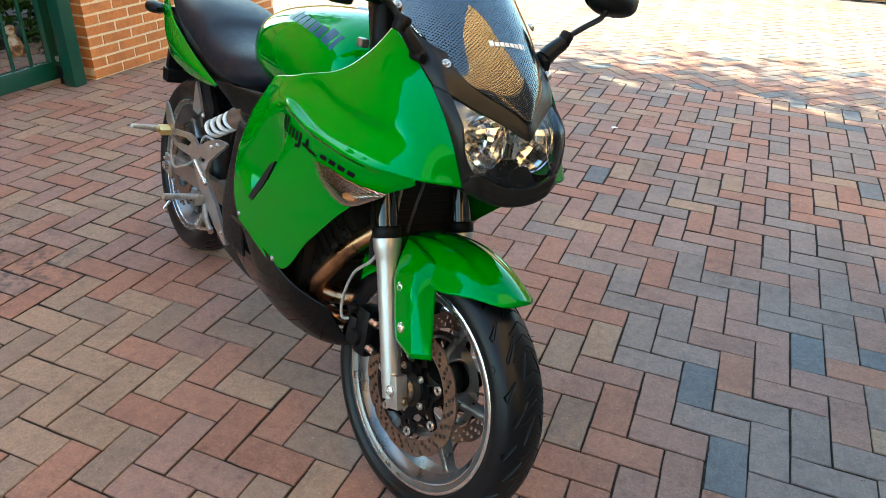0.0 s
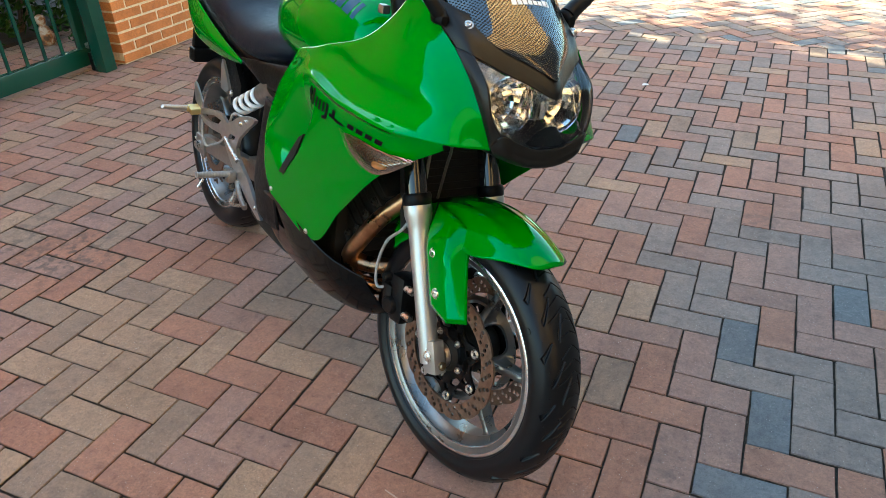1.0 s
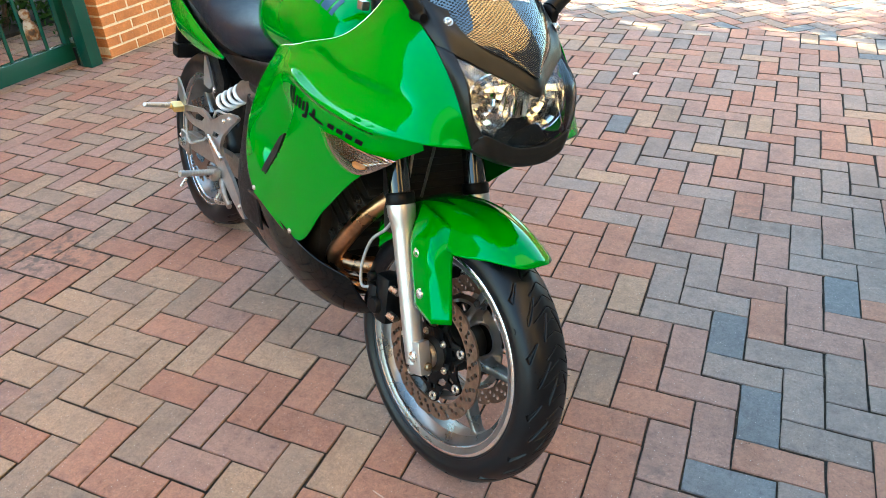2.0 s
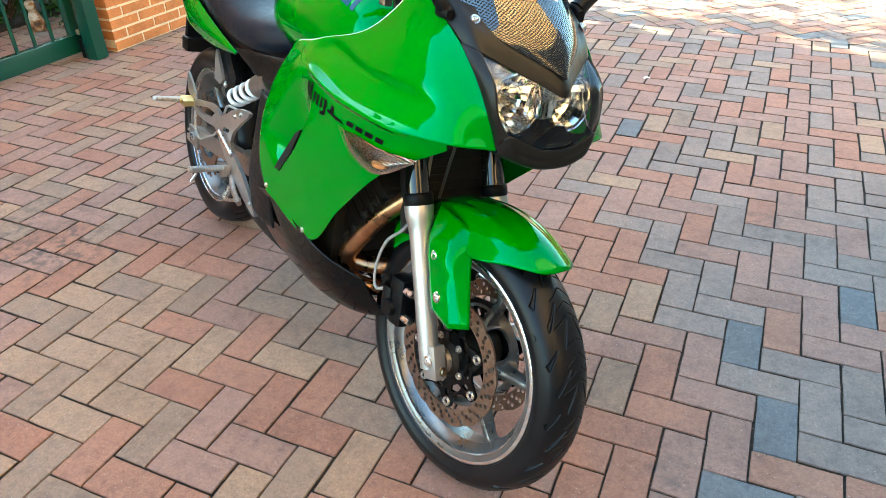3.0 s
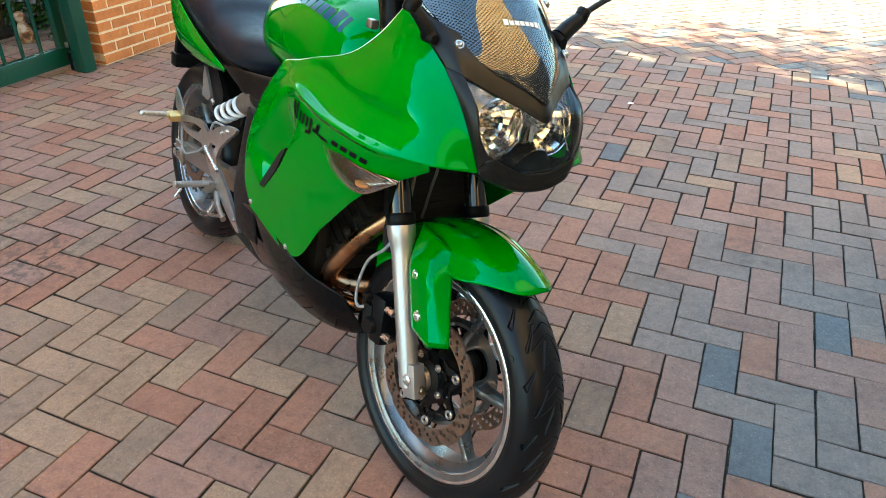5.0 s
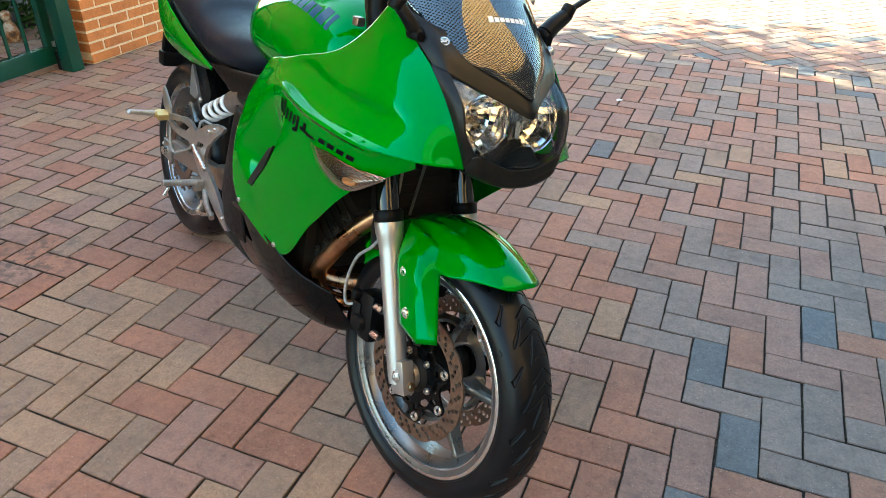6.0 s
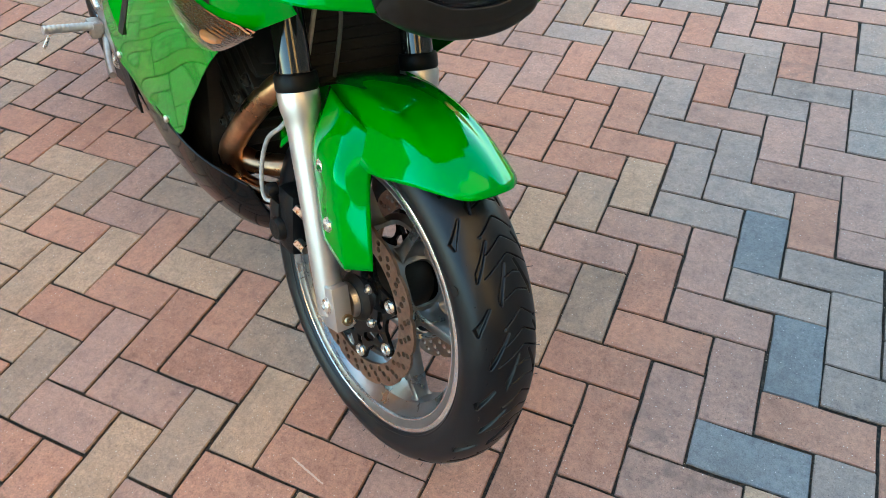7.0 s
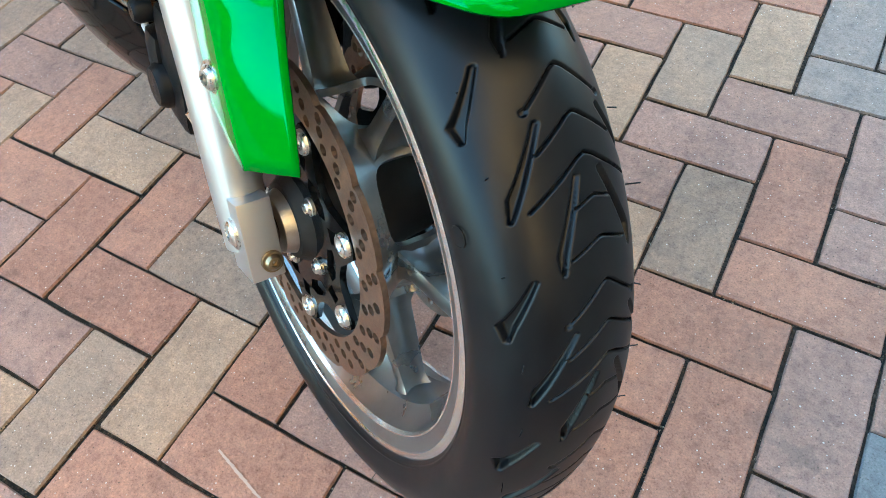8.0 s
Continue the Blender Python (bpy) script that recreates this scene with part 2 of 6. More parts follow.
def spline(points, n):
    """Points along a smooth curve through the given points."""
    p = [Vector(q) for q in points]
    p = [2 * p[0] - p[1]] + p + [2 * p[-1] - p[-2]]
    out = []
    spans = len(p) - 3
    for i in range(n + 1):
        s = min(i / n * spans, spans - 1e-6)
        k = int(s)
        t = s - k
        a, b, c, d = p[k:k + 4]
        out.append(0.5 * (2 * b + (c - a) * t + (2 * a - 5 * b + 4 * c - d) * t * t + (3 * b - a - 3 * c + d) * t ** 3))
    return out


def patch(rows, nu=30, nv=24, shape=None, uv=False):
    """A smooth sheet through rows of control points. shape(p, s, t) may move its points."""
    lines = [spline(r, nu) for r in rows]
    bm = bmesh.new()
    grid = []
    for j in range(nu + 1):
        col = spline([ln[j] for ln in lines], nv)
        if shape:
            col = [shape(q, j / nu, i / nv) for i, q in enumerate(col)]
        grid.append([bm.verts.new(q) for q in col])
    layer = bm.loops.layers.uv.new("uv") if uv else None
    for j in range(nu):
        for i in range(nv):
            f = bm.faces.new((grid[j][i], grid[j + 1][i], grid[j + 1][i + 1], grid[j][i + 1]))
            if uv:
                for lp, (a, b) in zip(f.loops, ((j, i), (j + 1, i), (j + 1, i + 1), (j, i + 1))):
                    q = grid[a][b].co
                    lp[layer].uv = (q.y, b / nv * uv)
    return bm


def mirrored(rows):
    return [[(x, -y, z) for x, y, z in r] for r in rows]


def solid(ob, thick, offset=0.0):
    mod = ob.modifiers.new("thickness", "SOLIDIFY")
    mod.thickness, mod.offset = thick, offset
    return ob


def tube(points, radius, n=40, sides=12, bm=None, smooth=True):
    """A round bar along a smooth curve. radius: a number or a function of 0..1."""
    bm = bm or bmesh.new()
    pts = spline(points, n) if smooth else [Vector(p) for p in points]
    rad = radius if callable(radius) else (lambda s: radius)
    rings, side = [], None
    for i, p in enumerate(pts):
        d = (pts[min(i + 1, len(pts) - 1)] - pts[max(i - 1, 0)]).normalized()
        if side is None:
            side = d.orthogonal().normalized()
        side = (side - d * side.dot(d)).normalized()
        up = d.cross(side)
        r = rad(i / (len(pts) - 1))
        rings.append([bm.verts.new(p + r * (math.cos(2 * math.pi * k / sides) * side + math.sin(2 * math.pi * k / sides) * up)) for k in range(sides)])
    for a, b in zip(rings, rings[1:]):
        for k in range(sides):
            bm.faces.new((a[k], a[(k + 1) % sides], b[(k + 1) % sides], b[k]))
    bm.faces.new(rings[0][::-1])
    bm.faces.new(rings[-1])
    return bm


def lathe(profile, n=96, closed=False, bm=None, m=None):
    """Turns (radius, y) pairs round the y axis."""
    bm = bm or bmesh.new()
    rings = []
    for i in range(n):
        a = 2 * math.pi * i / n
        ring = [Vector((r * math.cos(a), y, r * math.sin(a))) for r, y in profile]
        rings.append([bm.verts.new(m @ q if m else q) for q in ring])
    k = len(profile)
    for i in range(n):
        a, b = rings[i], rings[(i + 1) % n]
        for j in range(k if closed else k - 1):
            bm.faces.new((a[j], b[j], b[(j + 1) % k], a[(j + 1) % k]))
    return bm


def box(bm, size, m=None, bevel=0.0):
    """A block with softened edges, added to bm."""
    one = bmesh.new()
    bmesh.ops.create_cube(one, size=1)
    bmesh.ops.scale(one, vec=size, verts=one.verts)
    if bevel:
        bmesh.ops.bevel(one, geom=one.edges[:], offset=bevel, segments=2, affect="EDGES", profile=0.6)
    if m is not None:
        one.transform(m)
    me = bpy.data.meshes.new("block")
    one.to_mesh(me)
    one.free()
    bm.from_mesh(me)
    bpy.data.meshes.remove(me)
    return bm


def plate(outline, thick, holes=(), bevel=0.0):
    """A flat plate in the x-z plane, thick along y, with holes cut through it."""
    bm = bmesh.new()
    edges = []
    for loop in (outline, *holes):
        vs = [bm.verts.new((x, 0, z)) for x, z in loop]
        edges += [bm.edges.new((a, b)) for a, b in zip(vs, vs[1:] + vs[:1])]
    bmesh.ops.triangle_fill(bm, use_beauty=True, edges=edges)
    bmesh.ops.recalc_face_normals(bm, faces=bm.faces[:])
    got = bmesh.ops.extrude_face_region(bm, geom=bm.faces[:])
    bmesh.ops.translate(bm, vec=(0, thick, 0), verts=[g for g in got["geom"] if isinstance(g, bmesh.types.BMVert)])
    bmesh.ops.translate(bm, vec=(0, -thick / 2, 0), verts=bm.verts[:])
    return bm


def ring(r, n=12, cx=0.0, cz=0.0, start=0.0):
    return [(cx + r * math.cos(start + 2 * math.pi * i / n), cz + r * math.sin(start + 2 * math.pi * i / n)) for i in range(n)]


def loft(sections, n=40, sides=36, power=2.6):
    """A closed body through oval sections (x, centre y, centre z, half width, half height)."""
    bm = bmesh.new()
    spans = spline([s[:3] for s in sections], n)
    sizes = spline([(s[3], s[4], 0) for s in sections], n)
    rings = []
    for c, s in zip(spans, sizes):
        loop = []
        for k in range(sides):
            a = 2 * math.pi * k / sides
            ca, sa = math.cos(a), math.sin(a)
            loop.append(bm.verts.new((c.x, c.y + max(s.x, 0.002) * math.copysign(abs(ca) ** (2 / power), ca), c.z + max(s.y, 0.002) * math.copysign(abs(sa) ** (2 / power), sa))))
        rings.append(loop)
    for a, b in zip(rings, rings[1:]):
        for k in range(sides):
            bm.faces.new((a[k], a[(k + 1) % sides], b[(k + 1) % sides], b[k]))
    bm.faces.new(rings[0][::-1])
    bm.faces.new(rings[-1])
    return bm


def bolt(bm, at, axis, r=0.007, h=0.006):
    """A button-head screw with a flange and a socket, pointing along axis."""
    q = Vector((0, 1, 0)).rotation_difference(Vector(axis)).to_matrix().to_4x4()
    prof = [(0.001, h * 0.45), (r * 0.42, h * 0.45), (r * 0.45, h), (r * 0.72, h * 0.95), (r, h * 0.5), (r * 1.02, h * 0.3), (r * 1.3, h * 0.28), (r * 1.32, -0.002)]
    return lathe(prof, 18, bm=bm, m=Matrix.Translation(at) @ q)


def leaf_material(name, a, b):
    m = material(name, a, 0.7, spec=0.06)
    p = m.node_tree.nodes["Principled BSDF"]
    geo = node(m, "ShaderNodeNewGeometry")
    link(m, ramp(m, geo.outputs["Random Per Island"], [(0.0, a), (1.0, b)]), p.inputs["Base Color"])
    p.inputs["Transmission Weight"].default_value = 0.0
    return m


M_LEAF = leaf_material("garden_leaf", (0.010, 0.032, 0.006), (0.045, 0.085, 0.014))
M_BARK = worn(material("bark", (0.11, 0.08, 0.055), 0.9), 30, 0.4, 0.8, 60, (0.8, 1.0))
M_ORNAMENT = material("painted_concrete", (0.48, 0.27, 0.12), 0.6)
link(M_ORNAMENT, ramp(M_ORNAMENT, noise_out(M_ORNAMENT, 16.0), [(0.40, (0.08, 0.035, 0.012)), (0.49, (0.30, 0.12, 0.03)), (0.58, (0.50, 0.40, 0.28))]), M_ORNAMENT.node_tree.nodes["Principled BSDF"].inputs["Base Color"])


# ---- the yard ----
PITCH = 0.1


def lattice(x0, x1, y0, y1):
    """Herringbone cells: lower corner and whether the piece lies along x."""
    for i in range(math.floor(x0 / PITCH), math.ceil(x1 / PITCH)):
        for j in range(math.floor(y0 / PITCH), math.ceil(y1 / PITCH)):
            if (i - j) % 4 == 1:
                yield i, j, True
            elif (i - j) % 4 == 0:
                yield i, j, False


def paver_shape(long_x, long_y, top=0.0, depth=0.05, c=0.0035, seed=None):
    """Corners and faces of one paver about its middle, with a worn, slightly uneven rim of eight points."""
    a, b = long_x / 2, long_y / 2
    r = random.Random(seed)
    wob = [(r.uniform(-0.0016, 0.0016), r.uniform(-0.0016, 0.0016)) if seed is not None else (0, 0) for _ in range(8)]
    base = ((-1, -1), (0, -1), (1, -1), (1, 0), (1, 1), (0, 1), (-1, 1), (-1, 0))
    vs, fs = [], []
    for inset, z in ((0.0, top - depth), (0.0, top - 1.3 * c), (0.35 * c, top - 0.4 * c), (1.3 * c, top)):
        for (sx, sy), (wx, wy) in zip(base, wob):
            corner = 1.4 if sx and sy else 1.0
            vs.append((sx * (a - inset * corner) + wx, sy * (b - inset * corner) + wy, z))
    for k in range(3):
        for q in range(8):
            s = (q + 1) % 8
            fs.append((8 * k + q, 8 * k + s, 8 * k + 8 + s, 8 * k + 8 + q))
    fs.append(tuple(range(24, 32)))
    return vs, fs


def worn_paver(long_x, long_y, seed, depth=0.03):
    """One paver with rounded, chipped corners and a ragged rim."""
    r = random.Random(seed)
    a, b = long_x / 2, long_y / 2
    base = [(-a + 0.0016, -b), (-a * 0.45, -b), (0.0, -b), (a * 0.5, -b), (a - 0.0016, -b), (a, -b + 0.0016), (a, 0.0), (a, b - 0.0016),
            (a - 0.0016, b), (a * 0.4, b), (0.0, b), (-a * 0.5, b), (-a + 0.0016, b), (-a, b - 0.0016), (-a, 0.0), (-a, -b + 0.0016)]
    rim = [(x + r.uniform(-0.0011, 0.0009), y + r.uniform(-0.0011, 0.0009)) for x, y in base]
    n = len(rim)
    vs = [(x, y, -depth) for x, y in rim] + [(x, y, -0.0030 - r.uniform(0, 0.001)) for x, y in rim]
    vs += [(x * (1 - 0.0017 / a), y * (1 - 0.0017 / b), r.uniform(-0.0004, 0.0)) for x, y in rim]
    fs = [(n * k + q, n * k + (q + 1) % n, n * k + n + (q + 1) % n, n * k + n + q) for k in range(2) for q in range(n)]
    return vs, fs + [tuple(range(2 * n, 3 * n))]


CLASSES = ("tan", "red", "rose", "grey", "blue", "olive")
MARKED = {}
for tone, cells in (
        ("tan", "-18,14 -16,15 -18,13 -16,12 -15,13 -15,12 -16,11 -13,11 -14,10 -14,9 -13,10 -12,12 -1,19 -10,13 -3,17 -6,10"),
        ("red", "-17,19 -15,17 -17,15 -16,16 -15,16 -14,13 -12,11 -9,11 -8,11 -12,8 -8,12 -4,24 -4,23 0,24 2,26 -3,21 -2,22 -2,21 -3,20 0,16 -1,14 0,15 -11,13 -11,12 3,19 0,12 -5,10 -6,9 -5,11 -2,13 -1,11 -19,13"),
        ("rose", "1,17 -18,18 -17,18 -14,18 -14,17 -13,18 -13,15 -13,14 -10,10 -9,10 -10,9 -3,25 -1,26 1,28 3,27 -2,25 3,26 0,23 5,25 2,22 3,23 3,22 2,21 -1,18 4,20 -2,17 5,20 4,19 6,18 1,16 2,14 1,13 -3,16 -4,19 -4,11 1,12 -18,17"),
        ("grey", "-14,14 -12,16 -17,14 -11,16 -17,11 -13,7 -12,15 0,27 4,28 5,29 6,29 -3,24 1,25 4,27 5,28 -1,23 1,24 2,25 6,26 -1,22 4,24 5,24 6,25 0,20 1,20 6,22 0,19 4,16 5,16 3,18 1,21 4,23 2,17 5,17 4,15 -7,12 0,32"),
        ("blue", "5,21 2,18 3,15 2,13"),
        ("olive", "-11,9 -2,18 -10,14 -15,9 -1,15 -7,9 -9,14 -19,12")):
    for cell in cells.split():
        i, j = cell.split(",")
        MARKED[(int(i), int(j))] = tone


def tone_of(i, j):
    """Which of the six tones a paver has: mixed batches, tinted as the light is, warmer towards the gate, bluer towards
    the drive.
    """
    if (i, j) in MARKED:
        tone = MARKED[(i, j)]
        return "olive" if tone == "grey" and i < -6 else tone
    r = random.Random(i * 7919 + j * 104729).random()
    # the drift along x also paints in warm bounce and blue sky light
    warm = min(1.0, max(0.0, (2.0 - i) / 14.0))
    cool = min(1.0, max(0.0, i / 8.0))
    w = [0.08 + 0.15 * warm - 0.05 * cool, 0.15 + 0.20 * warm, 0.40, 0.27 * (1 - warm) + 0.06 * cool, 0.02 * (1 - warm) + 0.03 * cool, 0.05 + 0.12 * warm]
    total = sum(w)
    for name, share in zip(CLASSES, w):
        r -= share / total
        if r < 0:
            return name
    return "rose"


def settled(x):
    """Along x the courses close up a little towards the gate. Returns the true place and the stretch there."""
    return (x, 1.0) if x > -0.9 else (x + 0.028 * (-0.9 - x), 0.972)


def yard():
    bed = bmesh.new()
    s = 400.0
    bed.faces.new([bed.verts.new(q) for q in ((-s, -s, -0.008), (s, -s, -0.008), (s, s, -0.008), (-s, s, -0.008))])
    ground = finish("ground", bed, M_JOINT, smooth=0)
    tagged(ground, "dark sandy soil showing in the joints between the pavers", "ground", kind="structure")
    shared = {}
    for name, kind in ((n, k) for n in CLASSES for k in range(6)):
        vs, fs = worn_paver(0.1955, 0.0955, kind + 1)
        me = bpy.data.meshes.new("paver")
        me.from_pydata(vs, [], fs)
        me.materials.append(PAVER[name])
        me.materials.append(M_EDGE)
        me.polygons.foreach_set("material_index", [1] * 16 + [0] * 17)
        shared[(name, kind)] = me
    vs, fs = paver_shape(0.1928, 0.0928, c=0.002, seed=1)
    near = lambda i, j: -17 <= i <= 11 and 7 <= j <= 27
    rest_v, rest_f, rest_m = [], [], []
    for i, j, along in lattice(-4.9, 2.5, -3.0, 5.0):
        cx, cy = ((i + 1) * PITCH, (j + 0.5) * PITCH) if along else ((i + 0.5) * PITCH, (j + 1) * PITCH)
        r = random.Random(i * 31 + j * 977)
        dz, tx, ty = r.uniform(-0.0022, 0.0), r.uniform(-0.006, 0.006), r.uniform(-0.006, 0.006)
        sx, squeeze = settled(cx)
        cy += 0.034 * max(0.0, cx - 0.15) * min(1.0, max(0.0, 2.9 - cy))
        m = Matrix.LocRotScale((sx + r.uniform(-0.0010, 0.0010), cy + r.uniform(-0.0010, 0.0010), dz), Euler((tx, ty, (0.0 if along else math.pi / 2) + r.uniform(-0.010, 0.010))), (squeeze, 1, 1) if along else (1, squeeze, 1))
        if near(i, j):
            ob = new("paver", shared[(tone_of(i, j), (i * 5 + j * 3) % 6)])
            ob.parent = ground
            ob.matrix_basis = m
        else:
            k = len(rest_v)
            rest_v += [tuple(m @ Vector(q)) for q in vs]
            rest_f += [tuple(k + a for a in f) for f in fs]
            rest_m += [6] * 8 + [CLASSES.index(tone_of(i, j))] * 17
    me = bpy.data.meshes.new("paving")
    me.from_pydata(rest_v, [], rest_f)
    for name in CLASSES:
        me.materials.append(PAVER[name])
    me.materials.append(M_EDGE)
    me.polygons.foreach_set("material_index", rest_m)
    rest = new("paving", me)
    rest.parent = ground
    tagged(rest, kind="stuff")
    # loose sand and crumbs caught in the joints
    grain_v, grain_f = [], []
    r = random.Random(77)
    for i, j, along in lattice(-1.4, 0.7, 0.8, 2.1):
        cx, cy = ((i + 1) * PITCH, (j + 0.5) * PITCH) if along else ((i + 0.5) * PITCH, (j + 1) * PITCH)
        hx, hy = (0.1, 0.05) if along else (0.05, 0.1)
        for k in range(46):
            u = r.uniform(-1, 1)
            ox, oy = (u * hx, hy) if r.random() < hx / (hx + hy) else (hx, u * hy)
            if noise.noise(Vector((cx + ox, cy + oy, 0)) * 9.0) < -0.06:
                continue
            q = r.uniform(0.0005, 0.0015)
            gx, gy, gz = settled(cx)[0] + ox + r.gauss(0, 0.0016), cy + oy + r.gauss(0, 0.0016), r.uniform(-0.0070, -0.0008)
            b = len(grain_v)
            grain_v += [(gx + q * r.uniform(0.6, 1.6), gy, gz), (gx, gy + q * r.uniform(0.6, 1.6), gz), (gx - q, gy, gz), (gx, gy - q, gz), (gx, gy, gz + q * 0.8), (gx, gy, gz - q)]
            grain_f += [(b, b + 1, b + 4), (b + 1, b + 2, b + 4), (b + 2, b + 3, b + 4), (b + 3, b, b + 4), (b + 1, b, b + 5), (b + 2, b + 1, b + 5), (b + 3, b + 2, b + 5), (b, b + 3, b + 5)]
    me = bpy.data.meshes.new("joint_sand")
    me.from_pydata(grain_v, [], grain_f)
    me.materials.append(M_GRAIN)
    sand = new("joint_sand", me)
    sand.parent = ground
    tagged(sand, kind="stuff")
    # the drive beyond lies on the slant
    far_v, far_f, far_m = [], [], []
    turn = pose(0, 7.2, 0, 0, 0, 45)
    for i, j, along in lattice(-4.6, 4.6, -4.6, 4.6):
        cx, cy = ((i + 1) * PITCH, (j + 0.5) * PITCH) if along else ((i + 0.5) * PITCH, (j + 1) * PITCH)
        p = turn @ Vector((cx, cy, 0))
        if not (4.85 < p.y < 9.35 and -4.5 < p.x < 3.5):
            continue
        m = turn @ Matrix.LocRotScale((cx, cy, -0.001), Euler((0, 0, 0.0 if along else math.pi / 2)), None)
        k = len(far_v)
        far_v += [tuple(m @ Vector(q)) for q in vs]
        far_f += [tuple(k + a for a in f) for f in fs]
        far_m += [6] * 8 + [CLASSES.index(tone_of(i + 40, j))] * 17
    me = bpy.data.meshes.new("drive_paving")
    me.from_pydata(far_v, [], far_f)
    for name in CLASSES:
        me.materials.append(PAVER[name])
    me.materials.append(M_EDGE)
    me.polygons.foreach_set("material_index", far_m)
    bm = bmesh.new()
    bm.from_mesh(me)
    bmesh.ops.bisect_plane(bm, geom=bm.verts[:] + bm.edges[:] + bm.faces[:], plane_co=(0, 5.004, 0), plane_no=(0, -1, 0), clear_outer=True)
    bm.to_mesh(me)
    bm.free()
    drive = new("drive_paving", me)
    drive.parent = ground
    tagged(drive, kind="stuff")
    return ground


ground = yard()


def brick_wall(name, label, origin, turn, length, height, thick, pieces, bl=0.222, bh=0.054, j=0.0105, clay=M_BRICK):
    """Running-bond brick wall; its face lies along the local x axis and looks towards -y."""
    at = Matrix.Translation(origin) @ pose(0, 0, 0, 0, 0, turn)
    core = box(bmesh.new(), (length - 0.002, thick - 0.001, height - 0.004), Matrix.Translation((length / 2, thick / 2 - 0.0005, height / 2)))
    wall = finish(name, core, M_MORTAR, smooth=0)
    wall.matrix_world = at
    tagged(wall, label, "wall", kind="structure")
    vs_, fs_ = [], []
    meshes = {}
    course = bh + j
    z, row = j * 0.6, 0
    while z + bh < height + 0.01:
        x = -(bl + j) / 2 if row % 2 else 0.0
        while x < length - 0.02:
            a, b = max(x, 0.0), min(x + bl, length)
            if b - a > 0.03:
                ln = round(b - a, 3)
                c, d = bh, thick + 0.006 if (a == 0.0 or b == length) else 0.06
                v, f = paver_shape(ln, c, top=0.004, depth=d, c=0.002)
                m = Matrix.Translation(((a + b) / 2, 0, z + c / 2)) @ pose(0, 0, 0, 90, 0, 0)
                if pieces:
                    key = (ln, d)
                    if key not in meshes:
                        me = bpy.data.meshes.new("brick")
                        me.from_pydata(v, [], f)
                        me.materials.append(clay)
                        meshes[key] = me
                    ob = new("brick", meshes[key])
                    ob.parent = wall
                    ob.matrix_basis = m @ pose(random.uniform(-0.0015, 0.0015), random.uniform(-0.001, 0.001), random.uniform(-0.0015, 0.001), 0, 0, random.uniform(-0.4, 0.4))
                else:
                    k = len(vs_)
                    vs_ += [tuple(m @ Vector(q)) for q in v]
                    fs_ += [tuple(k + q for q in ff) for ff in f]
            x += bl + j
        z += course
        row += 1
    if not pieces:
        me = bpy.data.meshes.new("brickwork")
        me.from_pydata(vs_, [], fs_)
        me.materials.append(clay)
        ob = new("brickwork", me)
        ob.parent = wall
        tagged(ob, kind="stuff")
    return wall


# gate pier, and plain walls added out of view to close the yard and shape its light
brick_wall("wall_gate_pier", "orange clay brick pier with pale cream mortar beside the gate", (-3.48, 3.315, 0), 90, 1.9, 0.95, 0.36, True, 0.222, 0.0505, 0.0135)
brick_wall("wall_east", "tall sandy brick house wall standing in the sun", (2.5, 4.5, 0), -90, 15.6, 8.4, 0.3, False, 0.222, 0.073, 0.012, M_SANDBRICK)
# unseen walls added against light from the east; their gap lets the sunlit wall reflect
brick_wall("wall_garden", "low unseen grey brick wall added to hold light off the yard", (0.98, 2.9, 0), -90, 2.30, 2.0, 0.12, False, 0.222, 0.073, 0.012, M_GREYBRICK)
brick_wall("wall_garden_end", "low unseen grey brick wall added to hold light off the yard", (0.98, 0.05, 0), -90, 4.0, 2.0, 0.12, False, 0.222, 0.073, 0.012, M_GREYBRICK)
brick_wall("wall_south", "low orange brick wall behind the yard", (5.5, -9.0, 0), 180, 12.5, 0.9, 0.3, False, 0.222, 0.073, 0.012)
brick_wall("wall_north", "low orange brick wall along the far side of the drive", (-6.5, 9.4, 0), 0, 12.0, 1.2, 0.25, False, 0.222, 0.073, 0.012)
# unseen wall added to block the sun, sized for the shadow it throws
brick_wall("wall_west", "tall unseen orange brick wall added to shade the yard", (-6.6, -3.2, 0), 90, 8.5, 7.0, 0.3, False, 0.222, 0.073, 0.012)



stone = finish("wall_stone", box(bmesh.new(), (0.012, 0.165, 0.07), Matrix.Translation((-3.480, 3.675, 0.468)), 0.004), worn(material("pale_stone", (0.6, 0.56, 0.46), 0.8), 30, 0.15, 0.4, 200, (0.7, 0.9)))
tagged(stone, "pale stone block set into the brick pier", "stone block", kind="structure")


